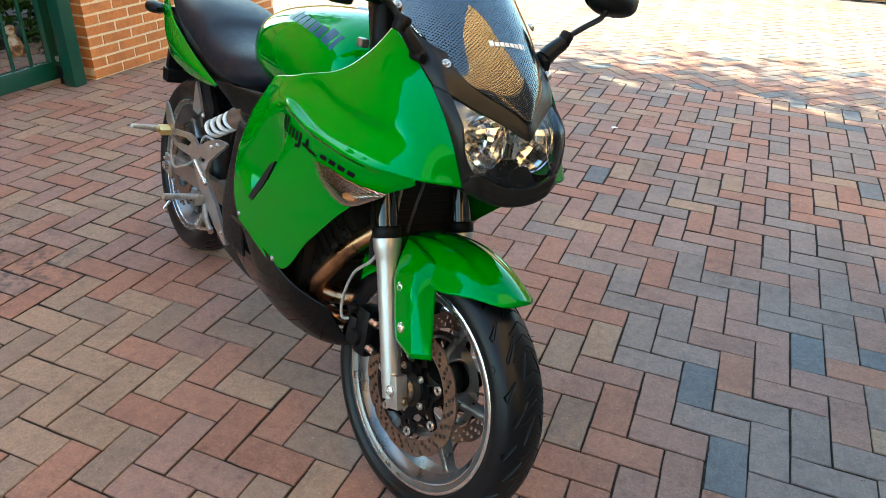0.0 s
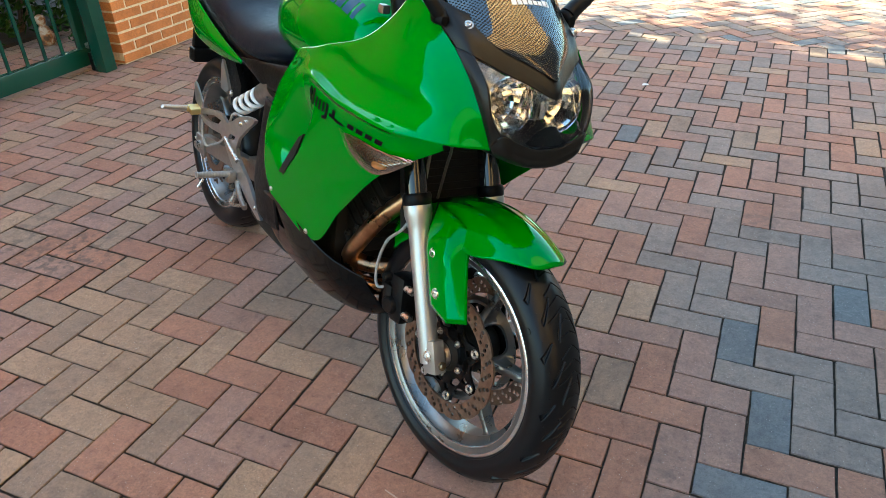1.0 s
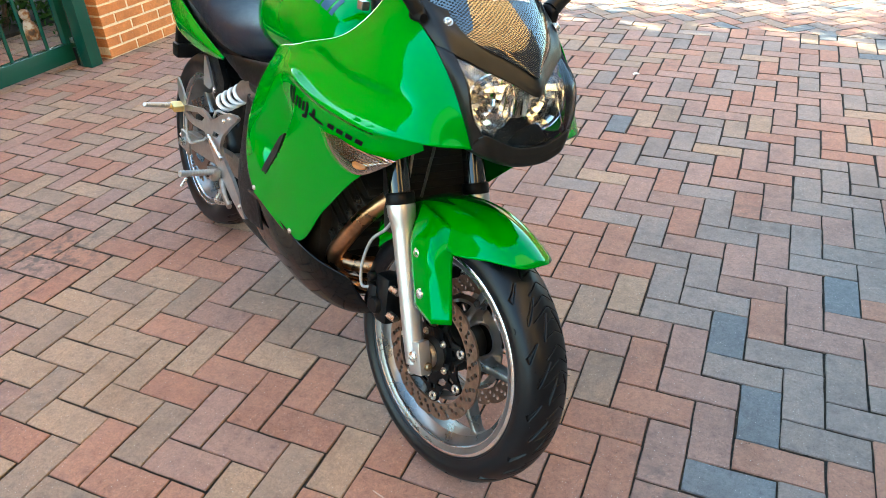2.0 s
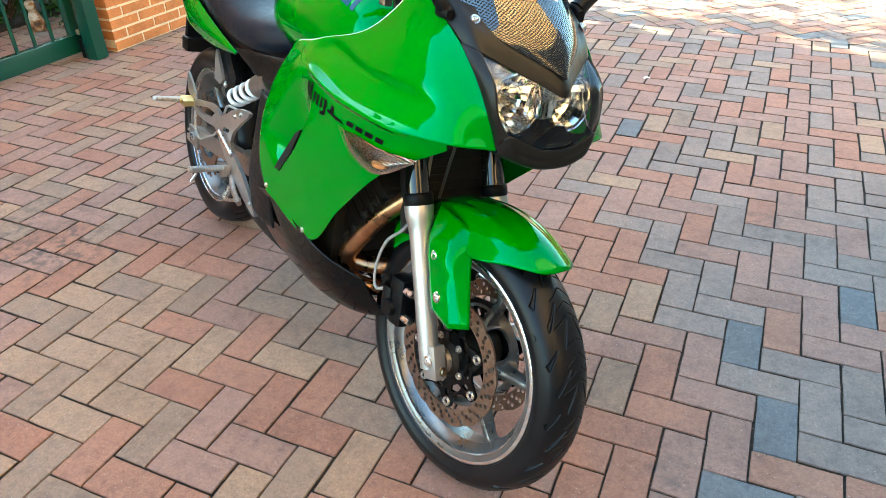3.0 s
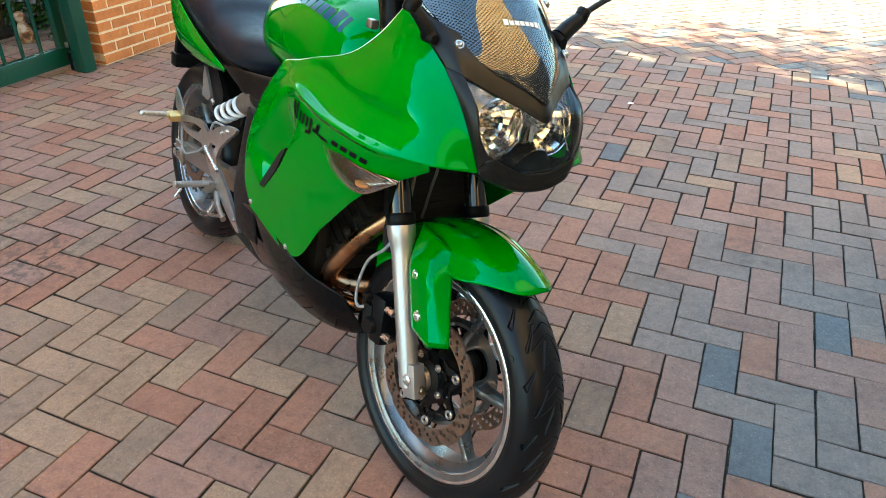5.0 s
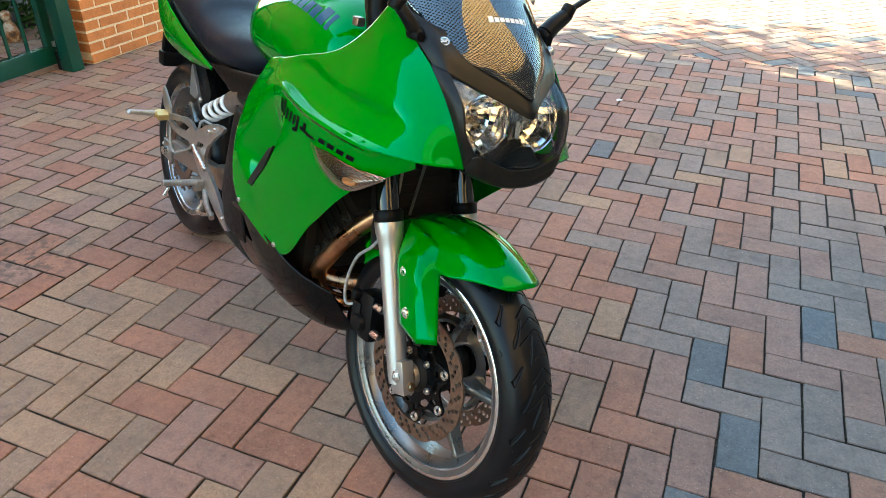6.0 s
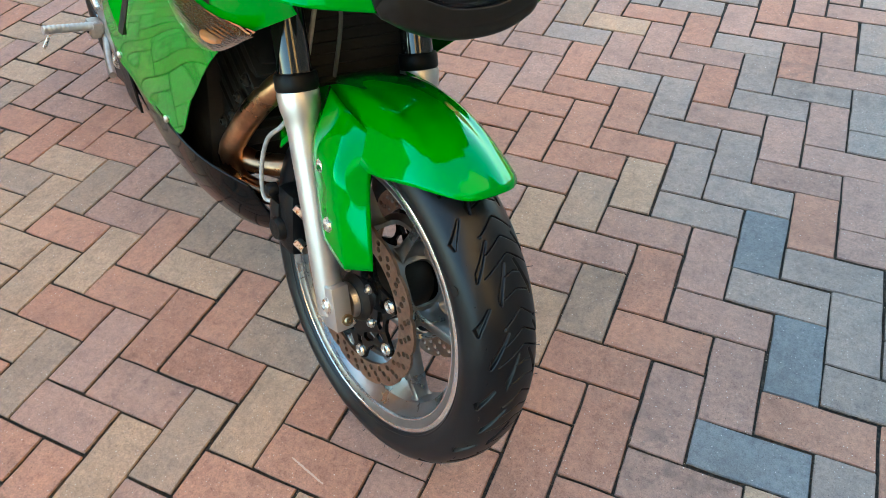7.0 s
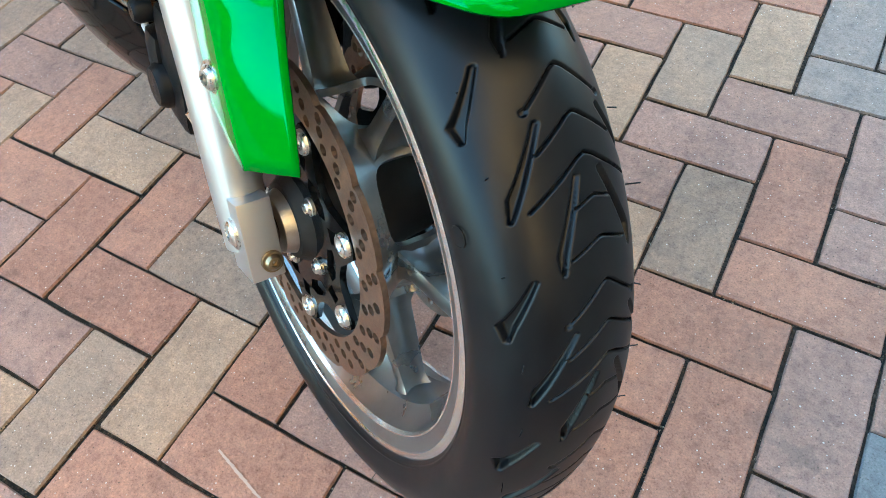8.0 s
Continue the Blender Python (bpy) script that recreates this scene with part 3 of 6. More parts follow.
def garden_gate():
    g = thing("garden_gate", "closed dark green painted steel bar gate with a bottom rail", "gate")
    y0, y1, x = 1.35, 3.20, -3.64
    rail = box(bmesh.new(), (0.045, y1 - y0, 0.105), Matrix.Translation((x, (y0 + y1) / 2, 0.082)), 0.003)
    part("bottom_rail", rail, M_GATE, g)
    part("top_rail", box(bmesh.new(), (0.04, y1 - y0, 0.05), Matrix.Translation((x, (y0 + y1) / 2, 1.25)), 0.003), M_GATE, g)
    for y in (y1 - 0.028, y0 + 0.028):
        part("stile", box(bmesh.new(), (0.046, 0.056, 1.10), Matrix.Translation((x, y, 0.6851)), 0.003), M_GATE, g)
    y = 3.025
    while y > y0 + 0.1:
        part("bar", box(bmesh.new(), (0.016, 0.016, 1.12), Matrix.Translation((x, y, 0.68)), 0.002), M_GATE, g)
        y -= 0.121
    bolt_bm = tube([(x + 0.02, 3.20, 0.15), (x + 0.06, 3.215, 0.15)], 0.011, 4, 10)
    box(bolt_bm, (0.03, 0.05, 0.03), Matrix.Translation((x + 0.045, 3.19, 0.15)), 0.004)
    part("latch", bolt_bm, M_STEEL, g, "worn steel gate latch")
    pad = tube([(x + 0.05, 3.17, 0.10), (x + 0.05, 3.175, 0.072), (x + 0.05, 3.20, 0.072), (x + 0.05, 3.205, 0.10)], 0.005, 16, 8)
    part("ring", pad, M_STEEL, g, "pale steel ring")
    return g


garden_gate()


def gate_post():
    g = thing("gate_post", "square dark green painted steel post beside the brick pier", "post")
    part("post", box(bmesh.new(), (0.09, 0.086, 1.5), Matrix.Translation((-3.515, 3.193, 0.75)), 0.004), M_GATE, g)
    part("bracket", box(bmesh.new(), (0.03, 0.03, 0.11), Matrix.Translation((-3.585, 3.175, 0.055)), 0.004), M_BLACK, g, "black steel stop")
    return g


gate_post()


# ---- behind the gate ----
def leaves(count, middle, spread, size, seed, lo=0.02):
    """Many small bent leaves scattered through a rounded clump."""
    r = random.Random(seed)
    vs, fs = [], []
    while len(fs) < count * 2:
        p = Vector((r.gauss(0, 0.5), r.gauss(0, 0.5), r.gauss(0, 0.5)))
        if p.length > 1.15 or p.length < 0.25:
            continue
        at = Vector(middle) + Vector((p.x * spread[0], p.y * spread[1], p.z * spread[2]))
        if at.z < lo:
            continue
        m = Matrix.LocRotScale(at, Euler((r.uniform(-1.2, 1.2), r.uniform(-1.2, 1.2), r.uniform(0, 6.3))), None)
        s = size * r.uniform(0.6, 1.3)
        k = len(vs)
        vs += [tuple(m @ Vector(q)) for q in ((0, -s * 0.5, 0), (s * 0.26, 0, s * 0.08), (0, s * 0.55, 0), (-s * 0.26, 0, s * 0.08), (0, 0, -s * 0.02))]
        fs += [(k, k + 1, k + 4), (k + 1, k + 2, k + 4), (k + 2, k + 3, k + 4), (k + 3, k, k + 4)]
    me = bpy.data.meshes.new("leaves")
    me.from_pydata(vs, [], fs)
    me.materials.append(M_LEAF)
    return me


def shrub(label, at, size, count, leaf, seed):
    s = thing("shrub", label, "shrub")
    r = random.Random(seed)
    for k in range(4):
        a = r.uniform(0, 6.3)
        tip = Vector(at) + Vector((math.cos(a) * size[0] * 0.5, math.sin(a) * size[1] * 0.5, size[2] * 1.1))
        part("stem", tube([at, Vector(at).lerp(tip, 0.5) + Vector((0.02, 0.01, 0.03)), tip], lambda t: 0.010 - 0.006 * t, 8, 6), M_BARK, s)
    ob = new("foliage", leaves(count, (at[0], at[1], at[2] + size[2] * 0.8), size, leaf, seed))
    ob.parent = s
    tagged(ob, "broad dark green leaves", kind="stuff")


for seed, at in ((11, (-4.86, 3.05, 0)), (12, (-4.62, 4.05, 0)), (14, (-4.98, 2.25, 0)), (15, (-4.76, 3.60, 0))):
    shrub("leafy dark green garden shrub behind the gate", at, (0.40, 0.66, 0.50), 2300, 0.075, seed)
shrub("low green garden plant at the foot of the pier", (-4.10, 3.60, 0), (0.20, 0.16, 0.14), 220, 0.05, 13)


# low slab added to make the ground behind the gate dark
bed = box(bmesh.new(), (1.7, 4.4, 0.05), Matrix.Translation((-5.42, 3.1, 0.0)), 0.015)
tagged(finish("garden_bed", bed, worn(material("bed_dark_brown", (0.018, 0.013, 0.009), 0.95), 30, 0.5, 0.8, 90, (0.9, 1.0))), "low dark brown bed added under the shrubs", "soil bed", kind="structure")


def ornament():
    """A small weathered garden figure, reduced to its plain shape."""
    bm = loft([(0.0, 0, 0.0, 0.06, 0.06), (0.02, 0, 0.0, 0.075, 0.075), (0.10, 0, 0.005, 0.072, 0.078), (0.17, 0, 0.012, 0.052, 0.06), (0.20, 0, 0.02, 0.035, 0.042), (0.24, 0, 0.028, 0.050, 0.055), (0.29, 0, 0.03, 0.045, 0.05), (0.31, 0, 0.03, 0.015, 0.02)], 36, 24, 2.0)
    bm.transform(Matrix.Translation((-4.36, 3.50, 0)) @ Matrix.Scale(0.64, 4) @ pose(0, 0, 0, 0, -90, 0) @ pose(0, 0, 0, 0, 0, 0))
    ob = finish("garden_ornament", bm, M_ORNAMENT)
    tagged(ob, "small weathered orange and white garden figure among plants", "ornament")


ornament()


def tree(at, seed):
    """Tree beside the west wall; only its shadow and reflection reach the yard."""
    t = thing("tree", "leafy tree beside the west wall", "tree")
    part("trunk", tube([at, Vector(at) + Vector((0.1, 0.05, 1.6)), Vector(at) + Vector((0.0, 0.2, 3.2))], lambda s: 0.13 - 0.07 * s, 12, 12), M_BARK, t)
    r = random.Random(seed)
    top = Vector(at) + Vector((0, 0.15, 2.4))
    for k in range(7):
        tip = top + Vector((r.uniform(-1.2, 1.2), r.uniform(-1.0, 1.0), r.uniform(0.5, 2.2)))
        part("limb", tube([top, top.lerp(tip, 0.5) + Vector((0, 0, 0.15)), tip], lambda s: 0.05 - 0.035 * s, 8, 8), M_BARK, t)
    ob = new("crown", leaves(5200, (at[0], at[1] + 0.1, 3.9), (1.5, 1.25, 1.5), 0.13, seed))
    ob.parent = t
    tagged(ob, kind="stuff")


tree((-4.9, 5.3, 0), 21)


# ---- the motorcycle ----
HEADING, LEAN_LEFT, STEER, RAKE = -31.5, 12.5, 4.0, 24.5
bike = thing("motorcycle", "bright green sport motorcycle leaning on its side stand on the pavers", "motorcycle",
             Matrix.Translation((-0.9508, 1.5684, 0.0045)) @ pose(0, 0, 0, 0, 0, HEADING) @ pose(0, 0, 0, -LEAN_LEFT, 0, 0))
AXLE = Vector((0.70, 0, 0.30))
STEERED = Matrix.Translation(AXLE) @ Matrix.Rotation(radians(STEER), 4, Vector((-math.sin(radians(RAKE)), 0, math.cos(radians(RAKE)))))
REAR = Matrix.Translation((-0.728, 0, 0.307))


def placed(bm, m):
    bm.transform(m)
    return bm


def smoothstep(a, b, x):
    t = min(1.0, max(0.0, (x - a) / (b - a)))
    return t * t * (3 - 2 * t)


def seg_dist(px, py, ax, ay, bx, by):
    dx, dy = bx - ax, by - ay
    t = min(1.0, max(0.0, ((px - ax) * dx + (py - ay) * dy) / (dx * dx + dy * dy)))
    return math.hypot(px - ax - t * dx, py - ay - t * dy), t


# tread of one repeat: degrees back round the tyre and metres out from its middle line
CHEVRONS = ((0.0, 4.0, 0.0290), (5.2, 8.5, 0.0290), (9.7, 14.1, 0.0400), (14.3, 15.1, 0.0135), (18.9, 20.4, 0.0215))
BLADES = (((-2.1, 0.0445), (2.9, 0.0592), (4.8, 0.0597), 0.0036, 0.0060), ((5.4, 0.0245), (12.4, 0.0460), (14.6, 0.0497), 0.0033, 0.0055), ((11.9, 0.0095), (19.6, 0.0270), (21.8, 0.0278), 0.0029, 0.0050))
REPEAT, TREAD_MIDDLE = 24.0, 0.0080


def tread(angle, y):
    """Depth of the tread at an angle round the tyre and y across it, in metres."""
    k = math.pi / 180 * 0.302
    v = abs(y - TREAD_MIDDLE)
    depth = 0.0
    u0 = (55.2 - angle) % REPEAT
    for u in (u0 - REPEAT, u0, u0 + REPEAT):
        if u < -4 or u > REPEAT + 1:
            continue
        for apex, end, out in CHEVRONS:
            if u < apex - 0.6 or u > end + 0.6:
                continue
            d, t = seg_dist(u * k, v, apex * k, 0.0, (apex + 0.10 * (end - apex)) * k, 0.16 * out)
            d2, t = seg_dist(u * k, v, (apex + 0.10 * (end - apex)) * k, 0.16 * out, end * k, out)
            depth = max(depth, 0.0026 * (1 - smoothstep(0.0004, 0.0011, min(d, d2))))
            if apex == 0.0:
                depth = max(depth, 0.0026 * (1 - smoothstep(0.0016, 0.0026, math.hypot(u * k - end * k, v - out))))
        for (ua, va), (ub, vb), (uc, vc), wide, deep in BLADES:
            if u < ua - 0.8 or u > uc + 0.8:
                continue
            d, t = seg_dist(u * k, v, ua * k, va, ub * k, vb)
            w = 0.0015 + (wide - 0.0015) * t ** 1.4
            d2, t2 = seg_dist(u * k, v, ub * k, vb, uc * k, vc)
            if d2 < d:
                d, w = d2, wide * (1 - 0.8 * t2)
                t = 1.0
            depth = max(depth, deep * (0.55 + 0.45 * t) * (1 - smoothstep(w * 0.62, w + 0.0010, d)))
    return depth


def tyre_mesh(R, half, bead, fine, m, n=100):
    """A tyre with tread cut into it; the arc fine (degrees) gets the closest mesh."""
    prof = spline([(bead, -half * 0.79, 0), (bead + 0.014, -half * 0.95, 0), (R - 0.042, -half, 0), (R - 0.022, -half * 0.86, 0), (R - 0.0065, -half * 0.5, 0), (R, 0, 0),
                   (R - 0.0065, half * 0.5, 0), (R - 0.022, half * 0.86, 0), (R - 0.042, half, 0), (bead + 0.014, half * 0.95, 0), (bead, half * 0.79, 0)], n)
    lat, total = [0.0], 0.0
    for p, q in zip(prof, prof[1:]):
        total += (q - p).length
        lat.append(total)
    lat = [v - total / 2 for v in lat]
    normals = []
    for i in range(len(prof)):
        d = (prof[min(i + 1, len(prof) - 1)] - prof[max(i - 1, 0)]).normalized()
        normals.append((d.y, -d.x))
    angles, a = [], 0.0
    while a < 360.0:
        angles.append(a)
        a += (0.12 if a < fine[0] or a > fine[1] else 0.6) if fine else 1.0
    vs, fs = [], []
    n = len(prof)
    for a in angles:
        ca, sa = math.cos(radians(a)), math.sin(radians(a))
        for i, p in enumerate(prof):
            dep = tread(a, p.y) if abs(lat[i]) < half * 1.35 else 0.0
            rib = abs(abs(lat[i]) - (total / 2 - 0.010))
            dep -= 0.0009 * (1 - smoothstep(0.0006, 0.0018, rib))
            r, y = p.x - normals[i][0] * dep, p.y - normals[i][1] * dep
            vs.append(m @ Vector((r * ca, y, r * sa)))
    for k in range(len(angles)):
        b = (k + 1) % len(angles)
        for i in range(n - 1):
            fs.append((k * n + i, b * n + i, b * n + i + 1, k * n + i + 1))
    me = bpy.data.meshes.new("tyre")
    me.from_pydata(vs, [], fs)
    me.materials.append(M_RUBBER)
    me.shade_smooth()
    me.set_sharp_from_angle(angle=radians(70))
    return me


def rubber_look():
    p = M_RUBBER.node_tree.nodes["Principled BSDF"]
    f = noise_out(M_RUBBER, 14.0)
    link(M_RUBBER, ramp(M_RUBBER, f, [(0.35, (0.0030, 0.0034, 0.0046)), (0.65, (0.0062, 0.0066, 0.0078))]), p.inputs["Base Color"])
    link(M_RUBBER, ramp(M_RUBBER, f, [(0.3, (0.30,) * 3), (0.7, (0.42,) * 3)]), p.inputs["Roughness"])
    b = node(M_RUBBER, "ShaderNodeBump", Strength=0.10, Distance=0.0003)
    link(M_RUBBER, noise_out(M_RUBBER, 700.0), b.inputs["Height"])
    link(M_RUBBER, b.outputs["Normal"], p.inputs["Normal"])


rubber_look()


def spoke(bm, angle, r0, r1, m, w0=0.019, w1=0.0125, d0=0.036, d1=0.023):
    """A waisted cast spoke that spreads into the rim."""
    rot = Matrix.Rotation(radians(-angle), 4, "Y")
    rings = []
    for i in range(15):
        t = i / 14
        r = r0 + (r1 - r0) * t
        flare = 0.010 * max(0.0, (t - 0.84) / 0.16) ** 2 + 0.014 * max(0.0, (0.18 - t) / 0.18) ** 2
        w = (w0 + (w1 - w0) * t) / 2 + flare
        d = (d0 + (d1 - d0) * t) / 2 + flare * 0.5
        g = 0.85 * w                                  # hollowed flanks
        loop = [(-w, -d), (-w * 0.55, -d * 1.12), (w * 0.55, -d * 1.12), (w, -d), (w - g * 0.6, -d * 0.35), (w - g * 0.6, d * 0.35), (w, d), (w * 0.55, d * 1.12), (-w * 0.55, d * 1.12), (-w, d), (-w + g * 0.6, d * 0.35), (-w + g * 0.6, -d * 0.35)]
        rings.append([bm.verts.new(m @ rot @ Vector((r, y, x))) for x, y in loop])
    for a, b in zip(rings, rings[1:]):
        for k in range(12):
            bm.faces.new((a[k], a[(k + 1) % 12], b[(k + 1) % 12], b[k]))
    return bm


def hub_shell(r, half, count, start, m):
    """Cast hub barrel with a rounded window between each pair of spokes."""
    whole = bmesh.new()
    for k in range(count):
        span = 2 * math.pi / count
        W = r * span
        n = 22
        out = [(-W / 2 + W * i / n, -half) for i in range(n)] + [(W / 2, -half + 2 * half * i / 10) for i in range(10)] + [(W / 2 - W * i / n, half) for i in range(n)] + [(-W / 2, half - 2 * half * i / 10) for i in range(10)]
        hole = []
        for i in range(36):
            a = 2 * math.pi * i / 36
            hole.append((W * 0.345 * math.copysign(abs(math.cos(a)) ** 0.62, math.cos(a)), half * 0.66 * math.copysign(abs(math.sin(a)) ** 0.62, math.sin(a))))
        bm = plate(out, 0.007, [hole])
        mid = radians(start) + span * (k + 0.5)
        for v in bm.verts:
            x, t, y = v.co
            flare = 1.0 + 0.10 * (abs(y) / half) ** 2
            v.co = m @ Vector(((r + t) * flare * math.cos(mid + x / r), y, (r + t) * flare * math.sin(mid + x / r)))
        me = bpy.data.meshes.new("segment")
        bm.to_mesh(me)
        bm.free()
        whole.from_mesh(me)
        bpy.data.meshes.remove(me)
    bmesh.ops.remove_doubles(whole, verts=whole.verts[:], dist=0.0004)
    return whole


def petal_disc(m, y, outer=0.150, inner=0.113, petals=14):
    n = petals * 12
    edge = []
    for i in range(n):
        a = 2 * math.pi * i / n
        w = (i % 12) / 12
        r = outer - 0.0055 * (1 - abs(math.sin(math.pi * w)) ** 0.45)
        edge.append((r * math.cos(a), r * math.sin(a)))
    holes = [ring(inner, 90)]
    for k in range(petals):
        a = 2 * math.pi * k / petals
        for da, r in ((0.06, 0.1205), (0.28, 0.1215), (0.13, 0.1295), (0.36, 0.1305), (0.20, 0.1385), (0.40, 0.1395), (0.27, 0.1452)):
            if r < 0.145:
                holes.append(ring(0.0050, 10, r * math.cos(a + da), r * math.sin(a + da)))
    return placed(plate(edge, 0.005, holes), m @ Matrix.Translation((0, y, 0)))


def carrier(m, y, count=7, start=-22.0):
    """Black disc carrier: a ring of arms with open windows."""
    edge = []
    for k in range(count):
        a0 = radians(start) + 2 * math.pi * k / count
        for da, r in ((-0.16, 0.098), (-0.10, 0.108), (0.0, 0.111), (0.10, 0.108), (0.16, 0.098), (0.30, 0.083), (0.45, 0.080), (0.60, 0.083)):
            edge.append((r * math.cos(a0 + da), r * math.sin(a0 + da)))
    holes = [ring(0.030, 32)]
    for k in range(count):
        a0 = radians(start) + 2 * math.pi * (k + 0.5) / count
        holes.append([(r * math.cos(a0 + da), r * math.sin(a0 + da)) for da, r in ((-0.20, 0.060), (0.20, 0.060), (0.27, 0.070), (0.12, 0.074), (-0.12, 0.074), (-0.27, 0.070))])
        a1 = radians(start) + 2 * math.pi * k / count
        holes.append([(r * math.cos(a1 + da), r * math.sin(a1 + da)) for da, r in ((-0.10, 0.070), (0.10, 0.070), (0.07, 0.084), (-0.07, 0.084))])
    return placed(plate(edge, 0.006, holes), m @ Matrix.Translation((0, y, 0)))


def rim_profile(half, flange, well):
    return [(flange, -half), (flange + 0.0015, -half + 0.002), (flange, -half + 0.005), (flange - 0.014, -half + 0.006), (flange - 0.017, -half + 0.022), (well + 0.004, -half * 0.45), (well, 0.0), (well + 0.004, half * 0.45),
            (flange - 0.017, half - 0.022), (flange - 0.014, half - 0.006), (flange, half - 0.005), (flange + 0.0015, half - 0.002), (flange, half),
            (flange - 0.010, half + 0.0005), (flange - 0.018, half - 0.004), (flange - 0.024, half - 0.020), (well - 0.004, half * 0.42), (well - 0.006, 0.0), (well - 0.004, -half * 0.42),
            (flange - 0.024, -half + 0.020), (flange - 0.018, -half + 0.004), (flange - 0.010, -half - 0.0005)]


def lip(m, half, flange):
    bm = bmesh.new()
    for s in (-1, 1):
        lathe([(flange + 0.0016, s * (half - 0.003)), (flange + 0.0022, s * (half + 0.0004)), (flange - 0.001, s * (half + 0.0018)), (flange - 0.0048, s * (half + 0.0016)), (flange - 0.0060, s * (half - 0.001))], 160, bm=bm, m=m)
        lathe([(flange - 0.0165, s * (half - 0.006)), (flange - 0.0170, s * (half - 0.0035)), (flange - 0.0190, s * (half - 0.0035)), (flange - 0.0205, s * (half - 0.008))], 160, bm=bm, m=m)
    return bm


def front_wheel():
    m = STEERED
    bm = lathe(rim_profile(0.0500, 0.232, 0.200), 144, closed=True, m=m)
    wheel = part("front_wheel", bm, M_RIM, bike, "silver six-spoke cast front wheel")
    part("rim_lip", lip(m, 0.0500, 0.2325), M_LIP, wheel, "bare bright rim edge")
    tyre = new("tyre", tyre_mesh(0.302, 0.0605, 0.231, (80.0, 335.0), m, 290))
    tyre.parent = wheel
    tagged(tyre, "black sport tyre with blade-shaped tread grooves")
    hair = bmesh.new()
    r = random.Random(5)
    for k in range(64):
        a, side = radians(k * 5.6 + r.uniform(-1.5, 1.5)), 1 if k % 2 else -1
        y, R = side * r.uniform(0.044, 0.053), 0.287
        root = Vector((R * math.cos(a), y, R * math.sin(a)))
        tip = root + Vector((math.cos(a) * 0.6 + r.uniform(-0.4, 0.4), side * 0.9, math.sin(a) * 0.6 + r.uniform(-0.4, 0.4))) * r.uniform(0.003, 0.007)
        tube([m @ root, m @ root.lerp(tip, 0.5), m @ tip], 0.00045, 3, 4, bm=hair)
    tagged(part("moulding_hair", hair, M_RUBBER, tyre, smooth=0), kind="stuff")
    badge = lathe([(0.0062, -0.0004), (0.0062, 0.0005), (0.0070, 0.0005), (0.0070, -0.0004)], 28, closed=True, m=m @ Matrix.Rotation(radians(-40.0), 4, "Y") @ Matrix.Translation((0.2625, -0.0602, 0)) @ pose(0, 0, 0, 180, 0, 0))
    part("sidewall_ring", badge, M_RUBBER, tyre)
    for k in range(6):
        part("spoke", spoke(bmesh.new(), -51.0 + 60 * k, 0.094, 0.200, m), M_RIM, wheel)
    part("hub", hub_shell(0.096, 0.043, 6, -51.0, m), M_RIM, wheel)
    core = lathe([(0.020, -0.075), (0.034, -0.074), (0.050, -0.05), (0.056, 0.0), (0.050, 0.05), (0.034, 0.074), (0.020, 0.075)], 40, m=m)
    part("hub_core", core, M_DARK, wheel)
    for s in (-1, 1):
        d = part("brake_disc", petal_disc(m, s * 0.061), M_DISC, wheel, "drilled petal-edged steel brake disc", 30)
        part("disc_carrier", carrier(m, s * 0.061), M_BLACKPAINT, wheel, "black disc carrier", 30)
        collar = lathe([(0.020, s * 0.062), (0.030, s * 0.064), (0.031, s * 0.070), (0.026, s * 0.084), (0.022, s * 0.086), (0.016, s * 0.086)], 40, m=m)
        part("spacer", collar, M_ALU, wheel)
        for k in range(7):
            a = radians(-22.0 + 360 / 7 * k)
            q = m @ Vector((0.0975 * math.cos(a), s * 0.064, 0.0975 * math.sin(a)))
            turn = Matrix.Translation(q) @ Vector((0, 1, 0)).rotation_difference(m.to_3x3() @ Vector((0, s, 0))).to_matrix().to_4x4()
            part("disc_button", lathe([(0.0052, -0.001), (0.0054, 0.0030), (0.0064, 0.0042), (0.0088, 0.0042), (0.0102, 0.0028), (0.0106, -0.001)], 22, m=turn), M_STEEL, wheel)
        for k in range(5):
            a = radians(-19.0 + 72 * k)
            q = m @ Vector((0.050 * math.cos(a), s * 0.065, 0.050 * math.sin(a)))
            part("carrier_bolt", bolt(bmesh.new(), q, m.to_3x3() @ Vector((0, s, 0)), 0.0062, 0.006), M_STEEL, wheel)
    return wheel


front_wheel()


def rear_wheel():
    m = REAR
    wheel = part("rear_wheel", lathe(rim_profile(0.066, 0.232, 0.198), 128, closed=True, m=m), M_RIM, bike, "silver cast rear wheel")
    part("rim_lip", lip(m, 0.066, 0.232), M_LIP, wheel, "bare bright rim edge")
    tyre = new("tyre", tyre_mesh(0.310, 0.080, 0.229, None, m))
    tyre.parent = wheel
    tagged(tyre, "wide black sport tyre")
    for k in range(6):
        part("spoke", spoke(bmesh.new(), 20.0 + 60 * k, 0.060, 0.198, m), M_RIM, wheel)
    part("hub", lathe([(0.02, -0.07), (0.055, -0.068), (0.062, -0.05), (0.066, 0.0), (0.062, 0.05), (0.055, 0.068), (0.02, 0.07)], 48, m=m), M_RIM, wheel)
    part("brake_disc", petal_disc(m, -0.083, 0.110, 0.078, 11), M_DISC, wheel, "small drilled rear brake disc", 30)
    return wheel


rear_wheel()


# ---- fork, fender, brake ----
def leg_point(h, s):
    """Middle line of a fork leg at height h over the axle, in the steered frame."""
    return Vector((-0.006 - 0.405 * h, s * 0.106, h))


